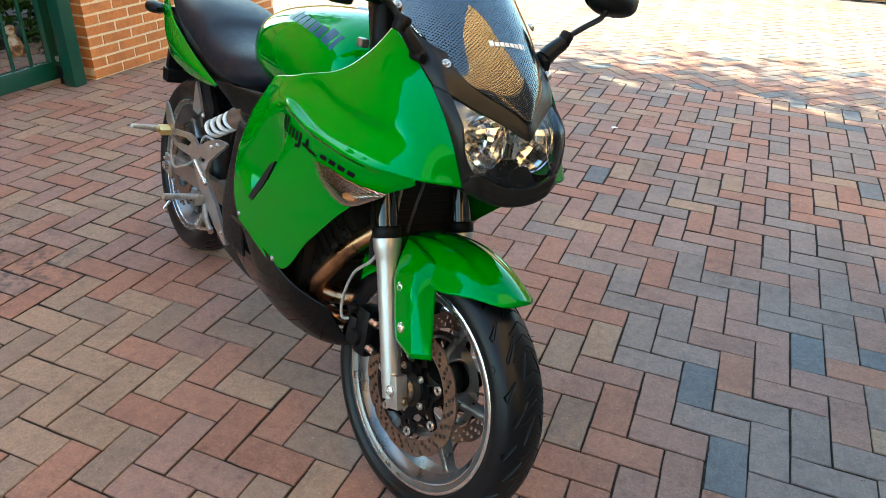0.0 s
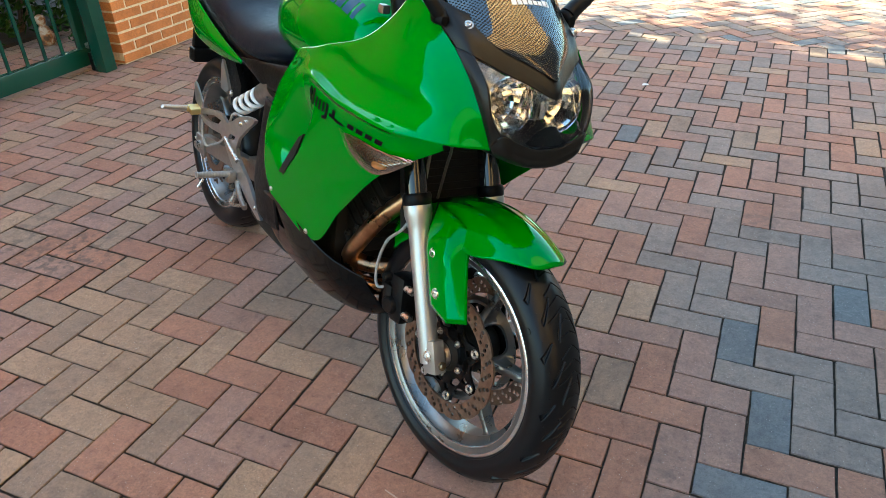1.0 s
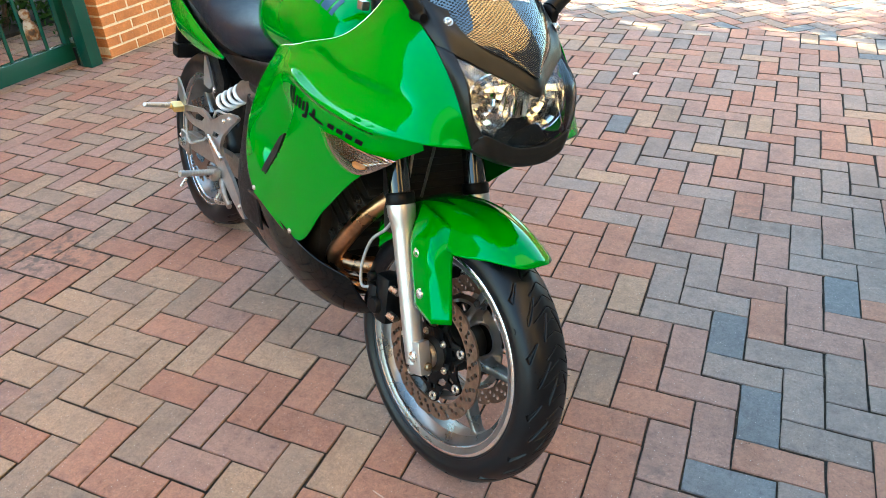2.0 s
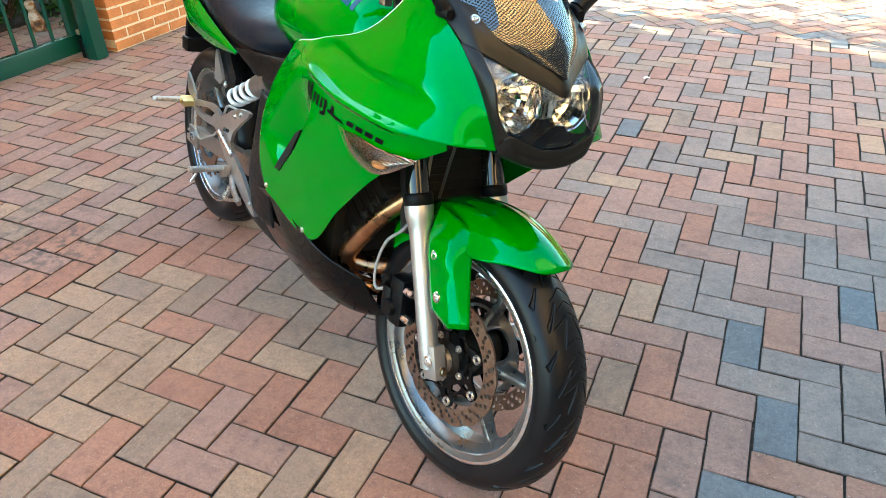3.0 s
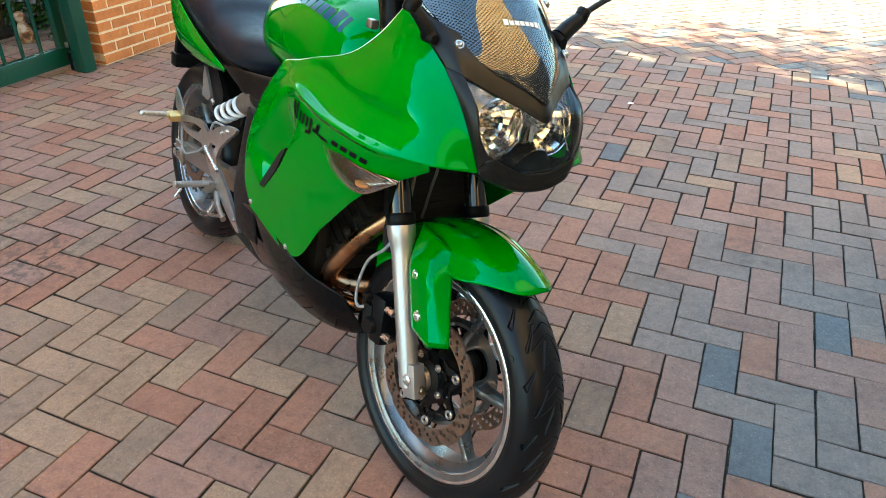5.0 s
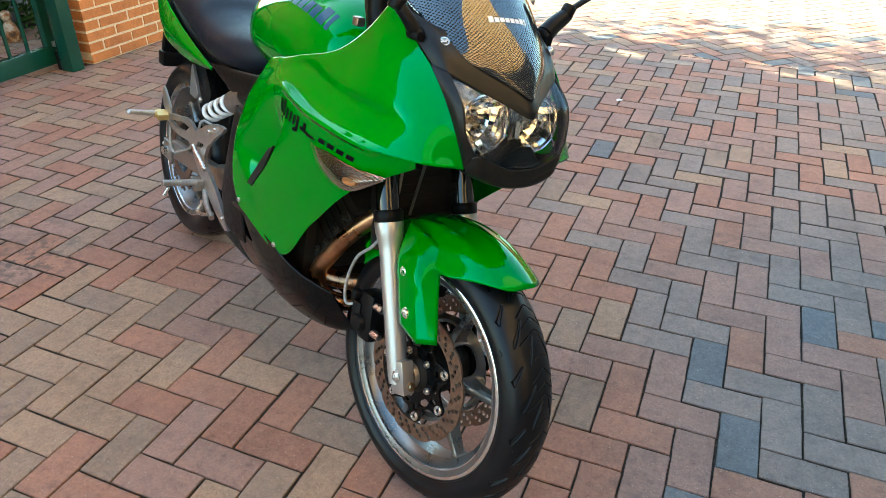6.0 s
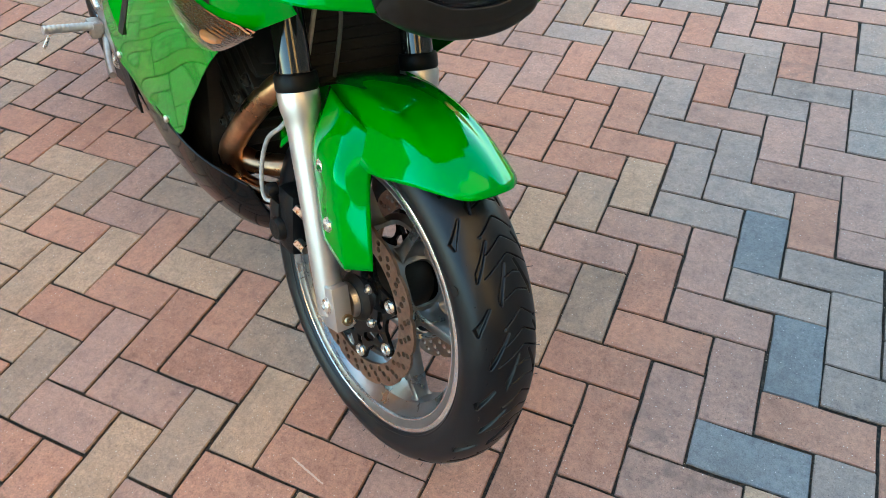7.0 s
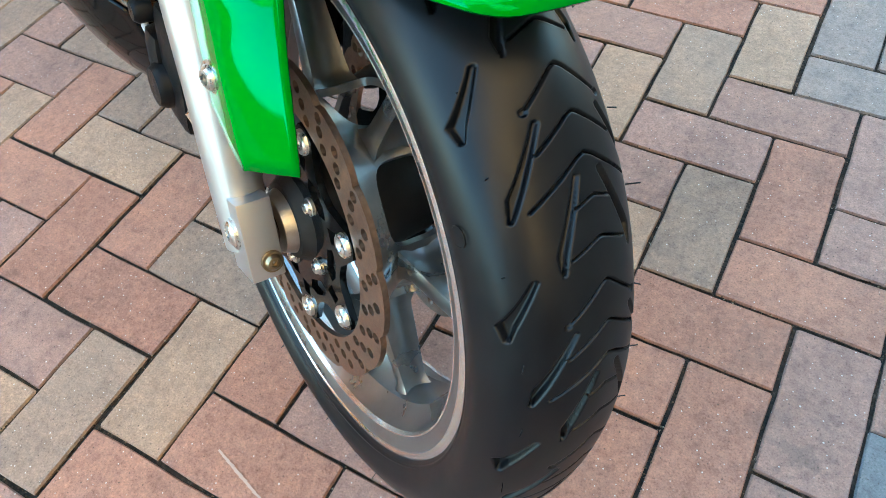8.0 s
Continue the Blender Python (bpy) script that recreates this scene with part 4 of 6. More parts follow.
def fork():
    for s in (-1, 1):
        pts = [STEERED @ leg_point(h, s) for h in (-0.012, 0.03, 0.07, 0.12, 0.19, 0.25, 0.268, 0.282, 0.300, 0.303)]
        radii = (0.0205, 0.0215, 0.0220, 0.0222, 0.0230, 0.0240, 0.026, 0.0295, 0.0305, 0.0298)
        bm = tube(pts, lambda t: radii[min(9, int(round(t * 9)))], 9, 28, smooth=False)
        leg = part("fork_leg", bm, M_FORK, bike, "silver painted fork leg")
        foot = box(bmesh.new(), (0.040, 0.029, 0.072), Matrix.Translation((0.008, s * 0.1065, 0.008)) @ pose(0, 0, 0, 0, -22, 0), 0.0016)
        part("axle_clamp", placed(foot, STEERED), M_FORK, leg)
        q = STEERED @ Vector((0.003, s * 0.1212, 0.010))
        part("axle_bolt", bolt(bmesh.new(), q, STEERED.to_3x3() @ Vector((0, s, 0)), 0.0115, 0.005), M_STEEL, leg)
        q = STEERED @ Vector((0.0362, s * 0.102, -0.0020))
        part("pinch_bolt", bolt(bmesh.new(), q, STEERED.to_3x3() @ Vector((0.927, 0, 0.375)), 0.0072, 0.005), M_DULLBRASS, leg, "dull steel pinch bolt")
        seal = tube([STEERED @ leg_point(h, s) for h in (0.303, 0.306, 0.322, 0.326)], lambda t: 0.0308 if 0.1 < t < 0.9 else 0.0285, 12, 28, smooth=False)
        part("dust_seal", seal, M_BLACK, leg)
        upper = tube([STEERED @ leg_point(h, s) for h in (0.32, 0.45, 0.62, 0.75)], 0.0245, 8, 28)
        part("stanchion", upper, M_STANCHION, leg, "glossy black upper fork tube")
    return leg


fork()


def front_fender():
    """Arched mudguard with a pointed beak, and a folded cheek bolted to each fork leg."""
    bm = bmesh.new()
    nu, nv = 44, 32
    grid = []
    for i in range(nu + 1):
        t = i / nu
        row = []
        for j in range(nv + 1):
            s = -1 + 2 * j / nv
            q = abs(s)
            x, z = 0.181 - 0.038 * q ** 2 - 0.107 * q ** 4, 0.288 - 0.029 * q ** 2
            r, first = math.hypot(x, z), math.atan2(z, x)
            a = first + (radians(140) - first) * t
            bulge = 0.011 * smoothstep(0.30, 0.76, q) * (1 - smoothstep(0.80, 1.0, q))
            ridge = bulge + 0.0035 * math.exp(-((q - 0.56) / 0.09) ** 2) * smoothstep(0.04, 0.3, t) - 0.006 * smoothstep(0.2, 0.9, t) * (1 - q)
            row.append(bm.verts.new(((r + ridge) * math.cos(a), 0.092 * s, (r + ridge) * math.sin(a))))
        grid.append(row)
    for i in range(nu):
        for j in range(nv):
            bm.faces.new((grid[i][j], grid[i + 1][j], grid[i + 1][j + 1], grid[i][j + 1]))
    cheek = [[(-0.110, -0.066, 0.312), (-0.055, -0.078, 0.312), (-0.020, -0.078, 0.306), (0.018, -0.072, 0.296)],
             [(-0.078, -0.108, 0.250), (-0.022, -0.117, 0.252), (0.004, -0.112, 0.250), (0.028, -0.082, 0.247)],
             [(-0.052, -0.114, 0.190), (0.002, -0.121, 0.190), (0.020, -0.116, 0.194), (0.045, -0.089, 0.202)],
             [(-0.020, -0.117, 0.122), (0.036, -0.121, 0.112), (0.048, -0.117, 0.114), (0.073, -0.094, 0.120)]]
    for rows in (cheek, mirrored(cheek)):
        one = patch(rows, 18, 24)
        me = bpy.data.meshes.new("cheek")
        one.to_mesh(me)
        one.free()
        bm.from_mesh(me)
        bpy.data.meshes.remove(me)
    fender = solid(part("front_fender", placed(bm, STEERED), M_GREEN, bike, "glossy green beaked front mudguard", 50), 0.003)
    for s in (-1, 1):
        for q in ((-0.040, 0.114, 0.232), (-0.006, 0.119, 0.156)):
            at = STEERED @ Vector((q[0], s * q[1], q[2]))
            part("fender_bolt", bolt(bmesh.new(), at, STEERED.to_3x3() @ Vector((0.2, s, 0.05)), 0.0095, 0.008), M_STEEL, fender)
    tab = plate([(-0.215, 0.225), (-0.165, 0.268), (-0.15, 0.262), (-0.16, 0.222), (-0.19, 0.212)], 0.004)
    part("fender_tab", placed(tab, STEERED @ Matrix.Translation((0, -0.075, 0))), M_GREEN, fender)
    part("tab_grommet", bolt(bmesh.new(), STEERED @ Vector((-0.180, -0.078, 0.238)), STEERED.to_3x3() @ Vector((0, -1, 0)), 0.009, 0.005), M_BLACK, fender)
    return fender


front_fender()


def caliper():
    for s in (-1, 1):
        m = STEERED @ Matrix.Translation((-0.142, s * 0.090, 0.070)) @ pose(0, 0, 0, 0, -4, 0)
        bm = box(bmesh.new(), (0.052, 0.050, 0.115), m, 0.014)
        box(bm, (0.034, 0.030, 0.070), m @ Matrix.Translation((-0.026, s * 0.016, -0.006)), 0.012)
        lathe([(0.001, 0.036), (0.017, 0.036), (0.021, 0.030), (0.021, -0.02)], 24, bm=bm, m=m @ Matrix.Translation((-0.012, 0, -0.018)) @ Matrix.Rotation(0 if s > 0 else math.pi, 4, "Z"))
        cal = part("brake_caliper", bm, M_BLACK, bike, "black two-piston brake caliper")
        for z in (0.034, -0.030):
            nut = bmesh.new()
            bmesh.ops.create_cone(nut, cap_ends=True, segments=6, radius1=0.0092, radius2=0.0088, depth=0.03)
            nut.transform(m @ Matrix.Translation((0.034, s * 0.013, z)) @ pose(0, 0, 0, 0, 90, 0))
            part("caliper_bolt", nut, M_STEEL, cal)
        banjo = lathe([(0.001, 0.008), (0.008, 0.008), (0.011, 0.004), (0.011, -0.008)], 16, m=m @ Matrix.Translation((-0.03, s * 0.03, 0.045)) @ Matrix.Rotation(0 if s > 0 else math.pi, 4, "Z"))
        part("banjo_fitting", banjo, M_BLACK, cal)
    hose = tube([STEERED @ Vector(q) for q in ((-0.175, -0.100, 0.088), (-0.222, -0.106, 0.062), (-0.232, -0.108, 0.110), (-0.205, -0.112, 0.185), (-0.150, -0.112, 0.245), (-0.140, -0.09, 0.32), (-0.17, -0.06, 0.40))], 0.0036, 60, 10)
    part("brake_hose", hose, M_HOSE, bike, "pale grey brake hose")
    hose = tube([(0.545, -0.03, 0.60), (0.565, -0.035, 0.68), (0.605, -0.06, 0.74), (0.62, -0.08, 0.80)], 0.0032, 40, 8)
    part("cable", hose, M_CABLE, bike)


caliper()


# ---- fairing ----
UPPER = [[(0.175, -0.204, 0.840), (0.215, -0.207, 0.852), (0.330, -0.208, 0.882), (0.440, -0.195, 0.918), (0.500, -0.172, 0.970), (0.562, -0.167, 1.028)],
         [(0.148, -0.205, 0.811), (0.240, -0.214, 0.838), (0.370, -0.216, 0.866), (0.500, -0.206, 0.900), (0.585, -0.189, 0.945), (0.655, -0.160, 0.978)],
         [(0.145, -0.216, 0.789), (0.260, -0.228, 0.828), (0.410, -0.230, 0.842), (0.545, -0.220, 0.864), (0.650, -0.195, 0.897), (0.724, -0.146, 0.922)],
         [(0.138, -0.225, 0.764), (0.285, -0.237, 0.822), (0.440, -0.238, 0.820), (0.590, -0.226, 0.828), (0.705, -0.194, 0.847), (0.767, -0.132, 0.858)],
         [(0.130, -0.232, 0.740), (0.310, -0.250, 0.815), (0.480, -0.254, 0.800), (0.640, -0.235, 0.793), (0.745, -0.192, 0.797), (0.785, -0.115, 0.796)]]
LOWER = [[(0.130, -0.232, 0.740), (0.310, -0.250, 0.815), (0.480, -0.254, 0.800), (0.640, -0.235, 0.793), (0.745, -0.192, 0.797)],
         [(0.086, -0.237, 0.635), (0.275, -0.246, 0.720), (0.455, -0.245, 0.745), (0.630, -0.228, 0.765), (0.744, -0.190, 0.793)],
         [(0.090, -0.240, 0.535), (0.270, -0.241, 0.600), (0.430, -0.236, 0.660), (0.615, -0.224, 0.730), (0.742, -0.187, 0.789)],
         [(0.118, -0.232, 0.462), (0.300, -0.200, 0.408), (0.440, -0.208, 0.545), (0.600, -0.218, 0.690), (0.740, -0.184, 0.785)]]


ROLLED = [[(x, y + 0.016 * f, z - 0.006 * f) for f, (x, y, z) in zip((0.3, 0.6, 1, 1, 1, 1), UPPER[0])]] + UPPER      # the top edge turns inwards


def scoop(p):
    """Pressed-in air scoop behind a sharp curved lip."""
    ax, az, bx, bz = 0.338, 0.716, 0.202, 0.553
    dx, dz = bx - ax, bz - az
    ln = math.hypot(dx, dz)
    along = ((p.x - ax) * dx + (p.z - az) * dz) / ln
    behind = ((p.x - ax) * dz - (p.z - az) * dx) / ln + 0.012 * math.sin(math.pi * min(1.0, max(0.0, along / ln)))
    w = smoothstep(-0.075, 0.075, along) * (1 - smoothstep(ln - 0.05, ln + 0.03, along))
    edge = 0.006 + 0.06 * smoothstep(0.03, -0.07, along)
    dep = 0.034 * w * smoothstep(0.0, edge, behind) * (1 - smoothstep(0.012, 0.125, behind))
    p.y -= math.copysign(dep, p.y)


def creased(upper, lower):
    """The panel in two sheets that meet in a fold, which dies away towards the tank."""
    bm = patch(upper, 220, 66)
    low = patch(lower, 176, 110)
    me = bpy.data.meshes.new("sheet")
    low.to_mesh(me)
    low.free()
    bm.from_mesh(me)
    bpy.data.meshes.remove(me)
    bmesh.ops.remove_doubles(bm, verts=bm.verts[:], dist=0.0004)
    fold = KDTree(177)
    for i, q in enumerate(spline(lower[0], 176)):
        fold.insert(q, i)
    fold.balance()
    reach = {v: fold.find(v.co)[2] for v in bm.verts if not v.is_boundary}
    tight = [v for v, d in reach.items() if d < 0.011]
    for _ in range(12):
        bmesh.ops.smooth_vert(bm, verts=tight, factor=0.5, use_axis_x=True, use_axis_y=True, use_axis_z=True)
    for k in range(11):                               # wide, even blending towards the back
        zone = [v for v, d in reach.items() if v.co.x < 0.40 - 0.010 * k and d < (0.115 - 0.008 * k) * smoothstep(0.40 - 0.010 * k, 0.24, v.co.x)]
        for _ in range(26):
            bmesh.ops.smooth_vert(bm, verts=zone, factor=0.5, use_axis_x=True, use_axis_y=True, use_axis_z=True)
    for v in bm.verts:                                # a raised swage line along the fold
        q, _, d = fold.find(v.co)
        if d < 0.11 and v.co.z > q.z:                 # and a shallow hollow above it
            v.co.y -= math.copysign(0.0115 * math.exp(-((d - 0.056) / 0.021) ** 2) * smoothstep(0.0, 0.12, 0.74 - v.co.x) * smoothstep(0.26, 0.40, v.co.x), v.co.y)
        if d < 0.03:
            v.co.y += math.copysign(0.0075 * math.exp(-(d / 0.0085) ** 2) * smoothstep(0.0, 0.10, 0.72 - v.co.x) * smoothstep(0.28, 0.38, v.co.x), v.co.y)
        scoop(v.co)
    return bm


def side_fairing():
    for s in (-1, 1):
        sheets = (ROLLED, LOWER) if s < 0 else (mirrored(ROLLED), mirrored(LOWER))
        panel = solid(part("side_fairing", creased(*sheets), M_GREEN, bike, "glossy green side fairing panel", 35), 0.0014)
        slot = plate([(0.298, 0.676), (0.276, 0.662), (0.194, 0.564), (0.180, 0.545), (0.206, 0.549), (0.260, 0.612)], 0.006)
        part("air_slot", placed(slot, Matrix.Translation((0, s * 0.239, 0))), M_DARK, panel, "black air slot")
        sig = [[(0.470, s * 0.2480, 0.745), (0.535, s * 0.2450, 0.7435), (0.612, s * 0.236, 0.742), (0.694, s * 0.217, 0.750)],
               [(0.471, s * 0.2485, 0.742), (0.527, s * 0.2490, 0.721), (0.604, s * 0.242, 0.714), (0.690, s * 0.221, 0.745)],
               [(0.472, s * 0.2475, 0.739), (0.520, s * 0.2440, 0.701), (0.597, s * 0.233, 0.689), (0.686, s * 0.216, 0.741)]]
        lens = part("turn_signal", patch(sig, 30, 12), M_LENS, panel, "clear turn signal lens with an amber bulb")
        back = [[(x, y - s * 0.006, z) for x, y, z in r] for r in sig]
        part("signal_reflector", patch(back, 30, 12), M_REFLECT, lens)
        part("signal_bulb", loft([(0.590, s * 0.236, 0.712, 0.002, 0.002), (0.600, s * 0.236, 0.712, 0.006, 0.006), (0.617, s * 0.233, 0.713, 0.006, 0.006), (0.630, s * 0.230, 0.715, 0.003, 0.003)], 12, 12), M_AMBER, lens, "amber bulb")
        for q in ((0.122, 0.2335, 0.478), (0.278, 0.2075, 0.425)):
            part("fairing_screw", bolt(bmesh.new(), (q[0], s * q[1], q[2]), (0, s, 0.1), 0.0055, 0.004), M_STEEL, panel)


def reflector_material():
    m = material("ribbed_reflector", (0.55, 0.54, 0.53), 0.14, 1.0)
    b = node(m, "ShaderNodeBump", Strength=0.6, Distance=0.0010)
    tc = node(m, "ShaderNodeTexCoord")
    w = node(m, "ShaderNodeTexWave", Scale=64.0, Distortion=2.2)
    w.bands_direction = "Z"
    link(m, tc.outputs["Object"], w.inputs["Vector"])
    link(m, w.outputs["Fac"], b.inputs["Height"])
    link(m, b.outputs["Normal"], m.node_tree.nodes["Principled BSDF"].inputs["Normal"])
    return m


M_REFLECT = reflector_material()
side_fairing()


# nose: black surround, headlamp and screen (right half given, left half mirrored)
def whole(rows):
    """Adds the other half, slightly narrower, to rows that run from the right edge to the middle line."""
    return [r + [(x, -0.88 * y, z) for x, y, z in r[-2::-1]] for r in rows]


BROW = [[(0.562, -0.170, 1.032), (0.620, -0.156, 1.026), (0.655, -0.136, 1.015), (0.690, -0.100, 1.005), (0.712, -0.050, 1.00), (0.720, 0.0, 0.995)],
        [(0.655, -0.163, 0.981), (0.690, -0.146, 0.984), (0.716, -0.112, 0.970), (0.742, -0.076, 0.953), (0.771, -0.036, 0.935), (0.795, 0.0, 0.917)],
        [(0.693, -0.152, 0.952), (0.722, -0.138, 0.947), (0.738, -0.112, 0.936), (0.757, -0.080, 0.923), (0.781, -0.040, 0.908), (0.805, 0.0, 0.892)]]
CHEEK = [[(0.690, -0.155, 0.955), (0.706, -0.148, 0.953), (0.724, -0.137, 0.947)],
         [(0.735, -0.146, 0.910), (0.754, -0.143, 0.908), (0.772, -0.136, 0.908)],
         [(0.767, -0.134, 0.858), (0.779, -0.134, 0.858), (0.790, -0.131, 0.860)],
         [(0.786, -0.116, 0.800), (0.794, -0.117, 0.812), (0.803, -0.110, 0.826)]]
CHIN = [[(0.786, -0.118, 0.806), (0.804, -0.110, 0.828), (0.810, -0.075, 0.816), (0.812, -0.038, 0.804), (0.812, 0.0, 0.801)],
        [(0.788, -0.114, 0.796), (0.808, -0.100, 0.804), (0.812, -0.068, 0.793), (0.813, -0.036, 0.785), (0.813, 0.0, 0.783)],
        [(0.776, -0.105, 0.789), (0.797, -0.088, 0.782), (0.803, -0.060, 0.773), (0.804, -0.032, 0.767), (0.804, 0.0, 0.765)],
        [(0.690, -0.080, 0.775), (0.700, -0.066, 0.770), (0.705, -0.045, 0.766), (0.708, -0.02, 0.763), (0.708, 0.0, 0.763)]]
LAMP = [[(0.724, -0.136, 0.945), (0.740, -0.110, 0.935), (0.759, -0.078, 0.921), (0.783, -0.040, 0.906), (0.806, 0.0, 0.890)],
        [(0.774, -0.135, 0.908), (0.788, -0.110, 0.898), (0.798, -0.076, 0.886), (0.805, -0.040, 0.875), (0.811, 0.0, 0.868)],
        [(0.792, -0.129, 0.860), (0.804, -0.102, 0.852), (0.810, -0.072, 0.842), (0.812, -0.038, 0.834), (0.813, 0.0, 0.832)],
        [(0.804, -0.109, 0.828), (0.808, -0.092, 0.822), (0.811, -0.068, 0.813), (0.812, -0.036, 0.804), (0.812, 0.0, 0.801)]]
SCREEN = [[(0.430, -0.186, 1.150), (0.455, -0.140, 1.185), (0.470, -0.070, 1.205), (0.475, 0.0, 1.210)],
          [(0.540, -0.172, 1.072), (0.570, -0.126, 1.104), (0.590, -0.064, 1.122), (0.596, 0.0, 1.128)],
          [(0.625, -0.150, 1.024), (0.656, -0.108, 1.044), (0.676, -0.054, 1.050), (0.682, 0.0, 1.052)],
          [(0.714, -0.106, 0.973), (0.735, -0.074, 0.978), (0.750, -0.038, 0.978), (0.756, 0.0, 0.977)],
          [(0.780, -0.022, 0.935), (0.787, -0.014, 0.930), (0.793, -0.007, 0.926), (0.797, 0.0, 0.923)]]


def nose():
    cowl = solid(part("nose_cowl", patch(whole(BROW), 60, 24), M_COWL, bike, "dull black nose cowl round the headlamp", 55), 0.003)
    for rows in (CHEEK, [[(x, -0.88 * y, z) for x, y, z in r] for r in CHEEK]):
        solid(part("cowl_cheek", patch(rows, 14, 24), M_COWL, cowl), 0.005)
    solid(part("cowl_chin", patch(whole(CHIN), 60, 24), M_COWL, cowl), 0.005)
    lamp = part("headlamp", patch(whole(LAMP), 70, 36), M_LENS, bike, "clear twin headlamp with chromed reflectors", 60)
    lamp.visible_shadow = False
    back = [[(x - (0.008 if i in (0, len(LAMP) - 1) else 0.012 if abs(y) > 0.12 else 0.040 if abs(y) > 0.09 else 0.058), y * 0.985, z - 0.002) for x, y, z in r] for i, r in enumerate(whole(LAMP))]
    shell = patch(back, 140, 70)
    bmesh.ops.delete(shell, geom=[f for f in shell.faces if math.hypot(abs(f.calc_center_median().y) - 0.064, f.calc_center_median().z - 0.868) < 0.047], context="FACES")
    for f in shell.faces:
        q = f.calc_center_median()
        f.material_index = 1 if q.z < 0.838 - 0.22 * max(0.0, abs(q.y) - 0.075) else 0
    part("lamp_housing", shell, [M_HOUSING, M_BLACKPAINT], lamp, "bright plated lamp housing with a black lower edge")
    for s in (-1, 1):
        m = Matrix.Translation((0.702, s * 0.064, 0.866)) @ pose(0, 0, 0, 0, 0, -90 + s * 3) @ pose(0, 0, 0, 3, 0, 0)
        bm = bmesh.new()
        prof = [(0.006 + 0.046 * t, 0.052 * t * t + (0.0022 if i % 2 else 0.0)) for i, t in enumerate([i / 6 for i in range(7)])]
        lathe(prof, 18, bm=bm, m=m)
        part("reflector", bm, M_BOWL, lamp, "faceted chrome reflector bowl", 8)
        rim_bm = lathe([(0.050, 0.052), (0.0535, 0.055), (0.0525, 0.060), (0.050, 0.056)], 36, closed=True, m=m)
        part("reflector_rim", rim_bm, M_CHROME, lamp)
        bulb = lathe([(0.0005, 0.040), (0.006, 0.038), (0.0085, 0.030), (0.0085, 0.012), (0.007, 0.0)], 20, m=m)
        part("bulb", bulb, M_DARKCHROME, lamp, "bulb with a dark cap")
    for k in range(5):
        step = box(bmesh.new(), (0.010, 0.012, 0.060 - 0.004 * abs(k - 2)), Matrix.Translation((0.752 + 0.006 * (k % 2), -0.028 + 0.014 * k, 0.872)) @ pose(0, 0, 0, 0, 8 - 16 * (k % 2), 18 - 9 * k), 0.001)
        part("reflector_step", step, M_BOWL, lamp)
    block = [[(0.807, -0.028, 0.834), (0.811, -0.014, 0.842), (0.812, 0.0, 0.844)], [(0.807, -0.052, 0.812), (0.807, -0.036, 0.805), (0.807, 0.0, 0.803)]]
    part("lamp_divider", placed(patch(whole(block), 30, 8), Matrix.Translation((-0.004, 0, 0))), M_BLACK, lamp, "black divider between the lamps")
    screen = part("windscreen", patch(whole(SCREEN), 48, 60, uv=0.42), M_SCREEN, bike, "smoked windscreen with printed dots", 60)
    solid(screen, 0.003)
    for s in (-1, 1):
        for q in ((0.685, 0.131, 0.993), (0.560, 0.172, 1.068)):
            part("screen_bolt", bolt(bmesh.new(), (q[0], s * q[1], q[2]), (0.5, s * 0.45, 0.75), 0.0075, 0.006), M_STEEL, screen)
    dash = loft([(0.50, 0, 1.00, 0.10, 0.02), (0.54, 0, 1.01, 0.12, 0.045), (0.60, 0, 0.99, 0.115, 0.045), (0.68, 0, 0.955, 0.08, 0.03), (0.74, 0, 0.93, 0.03, 0.01)], 24, 28)
    part("instrument_panel", dash, M_BLACK, bike, "black instrument housing under the screen")
    deck = patch(whole([[(0.50, -0.165, 0.985), (0.50, -0.08, 0.97), (0.50, 0.0, 0.965)], [(0.60, -0.160, 0.985), (0.62, -0.08, 0.965), (0.62, 0.0, 0.955)], [(0.70, -0.140, 0.962), (0.74, -0.06, 0.93), (0.76, 0.0, 0.905)]]), 24, 12)
    part("inner_cowl", deck, M_BLACK, bike)


M_HOUSING = material("satin_plated_plastic", (0.90, 0.88, 0.84), 0.24, 0.75)
M_DARKCHROME = material("tinted_chrome", (0.25, 0.27, 0.33), 0.12, 1.0)
M_BOWL = material("lamp_reflector_chrome", (0.93, 0.93, 0.94), 0.11, 1.0)
nose()


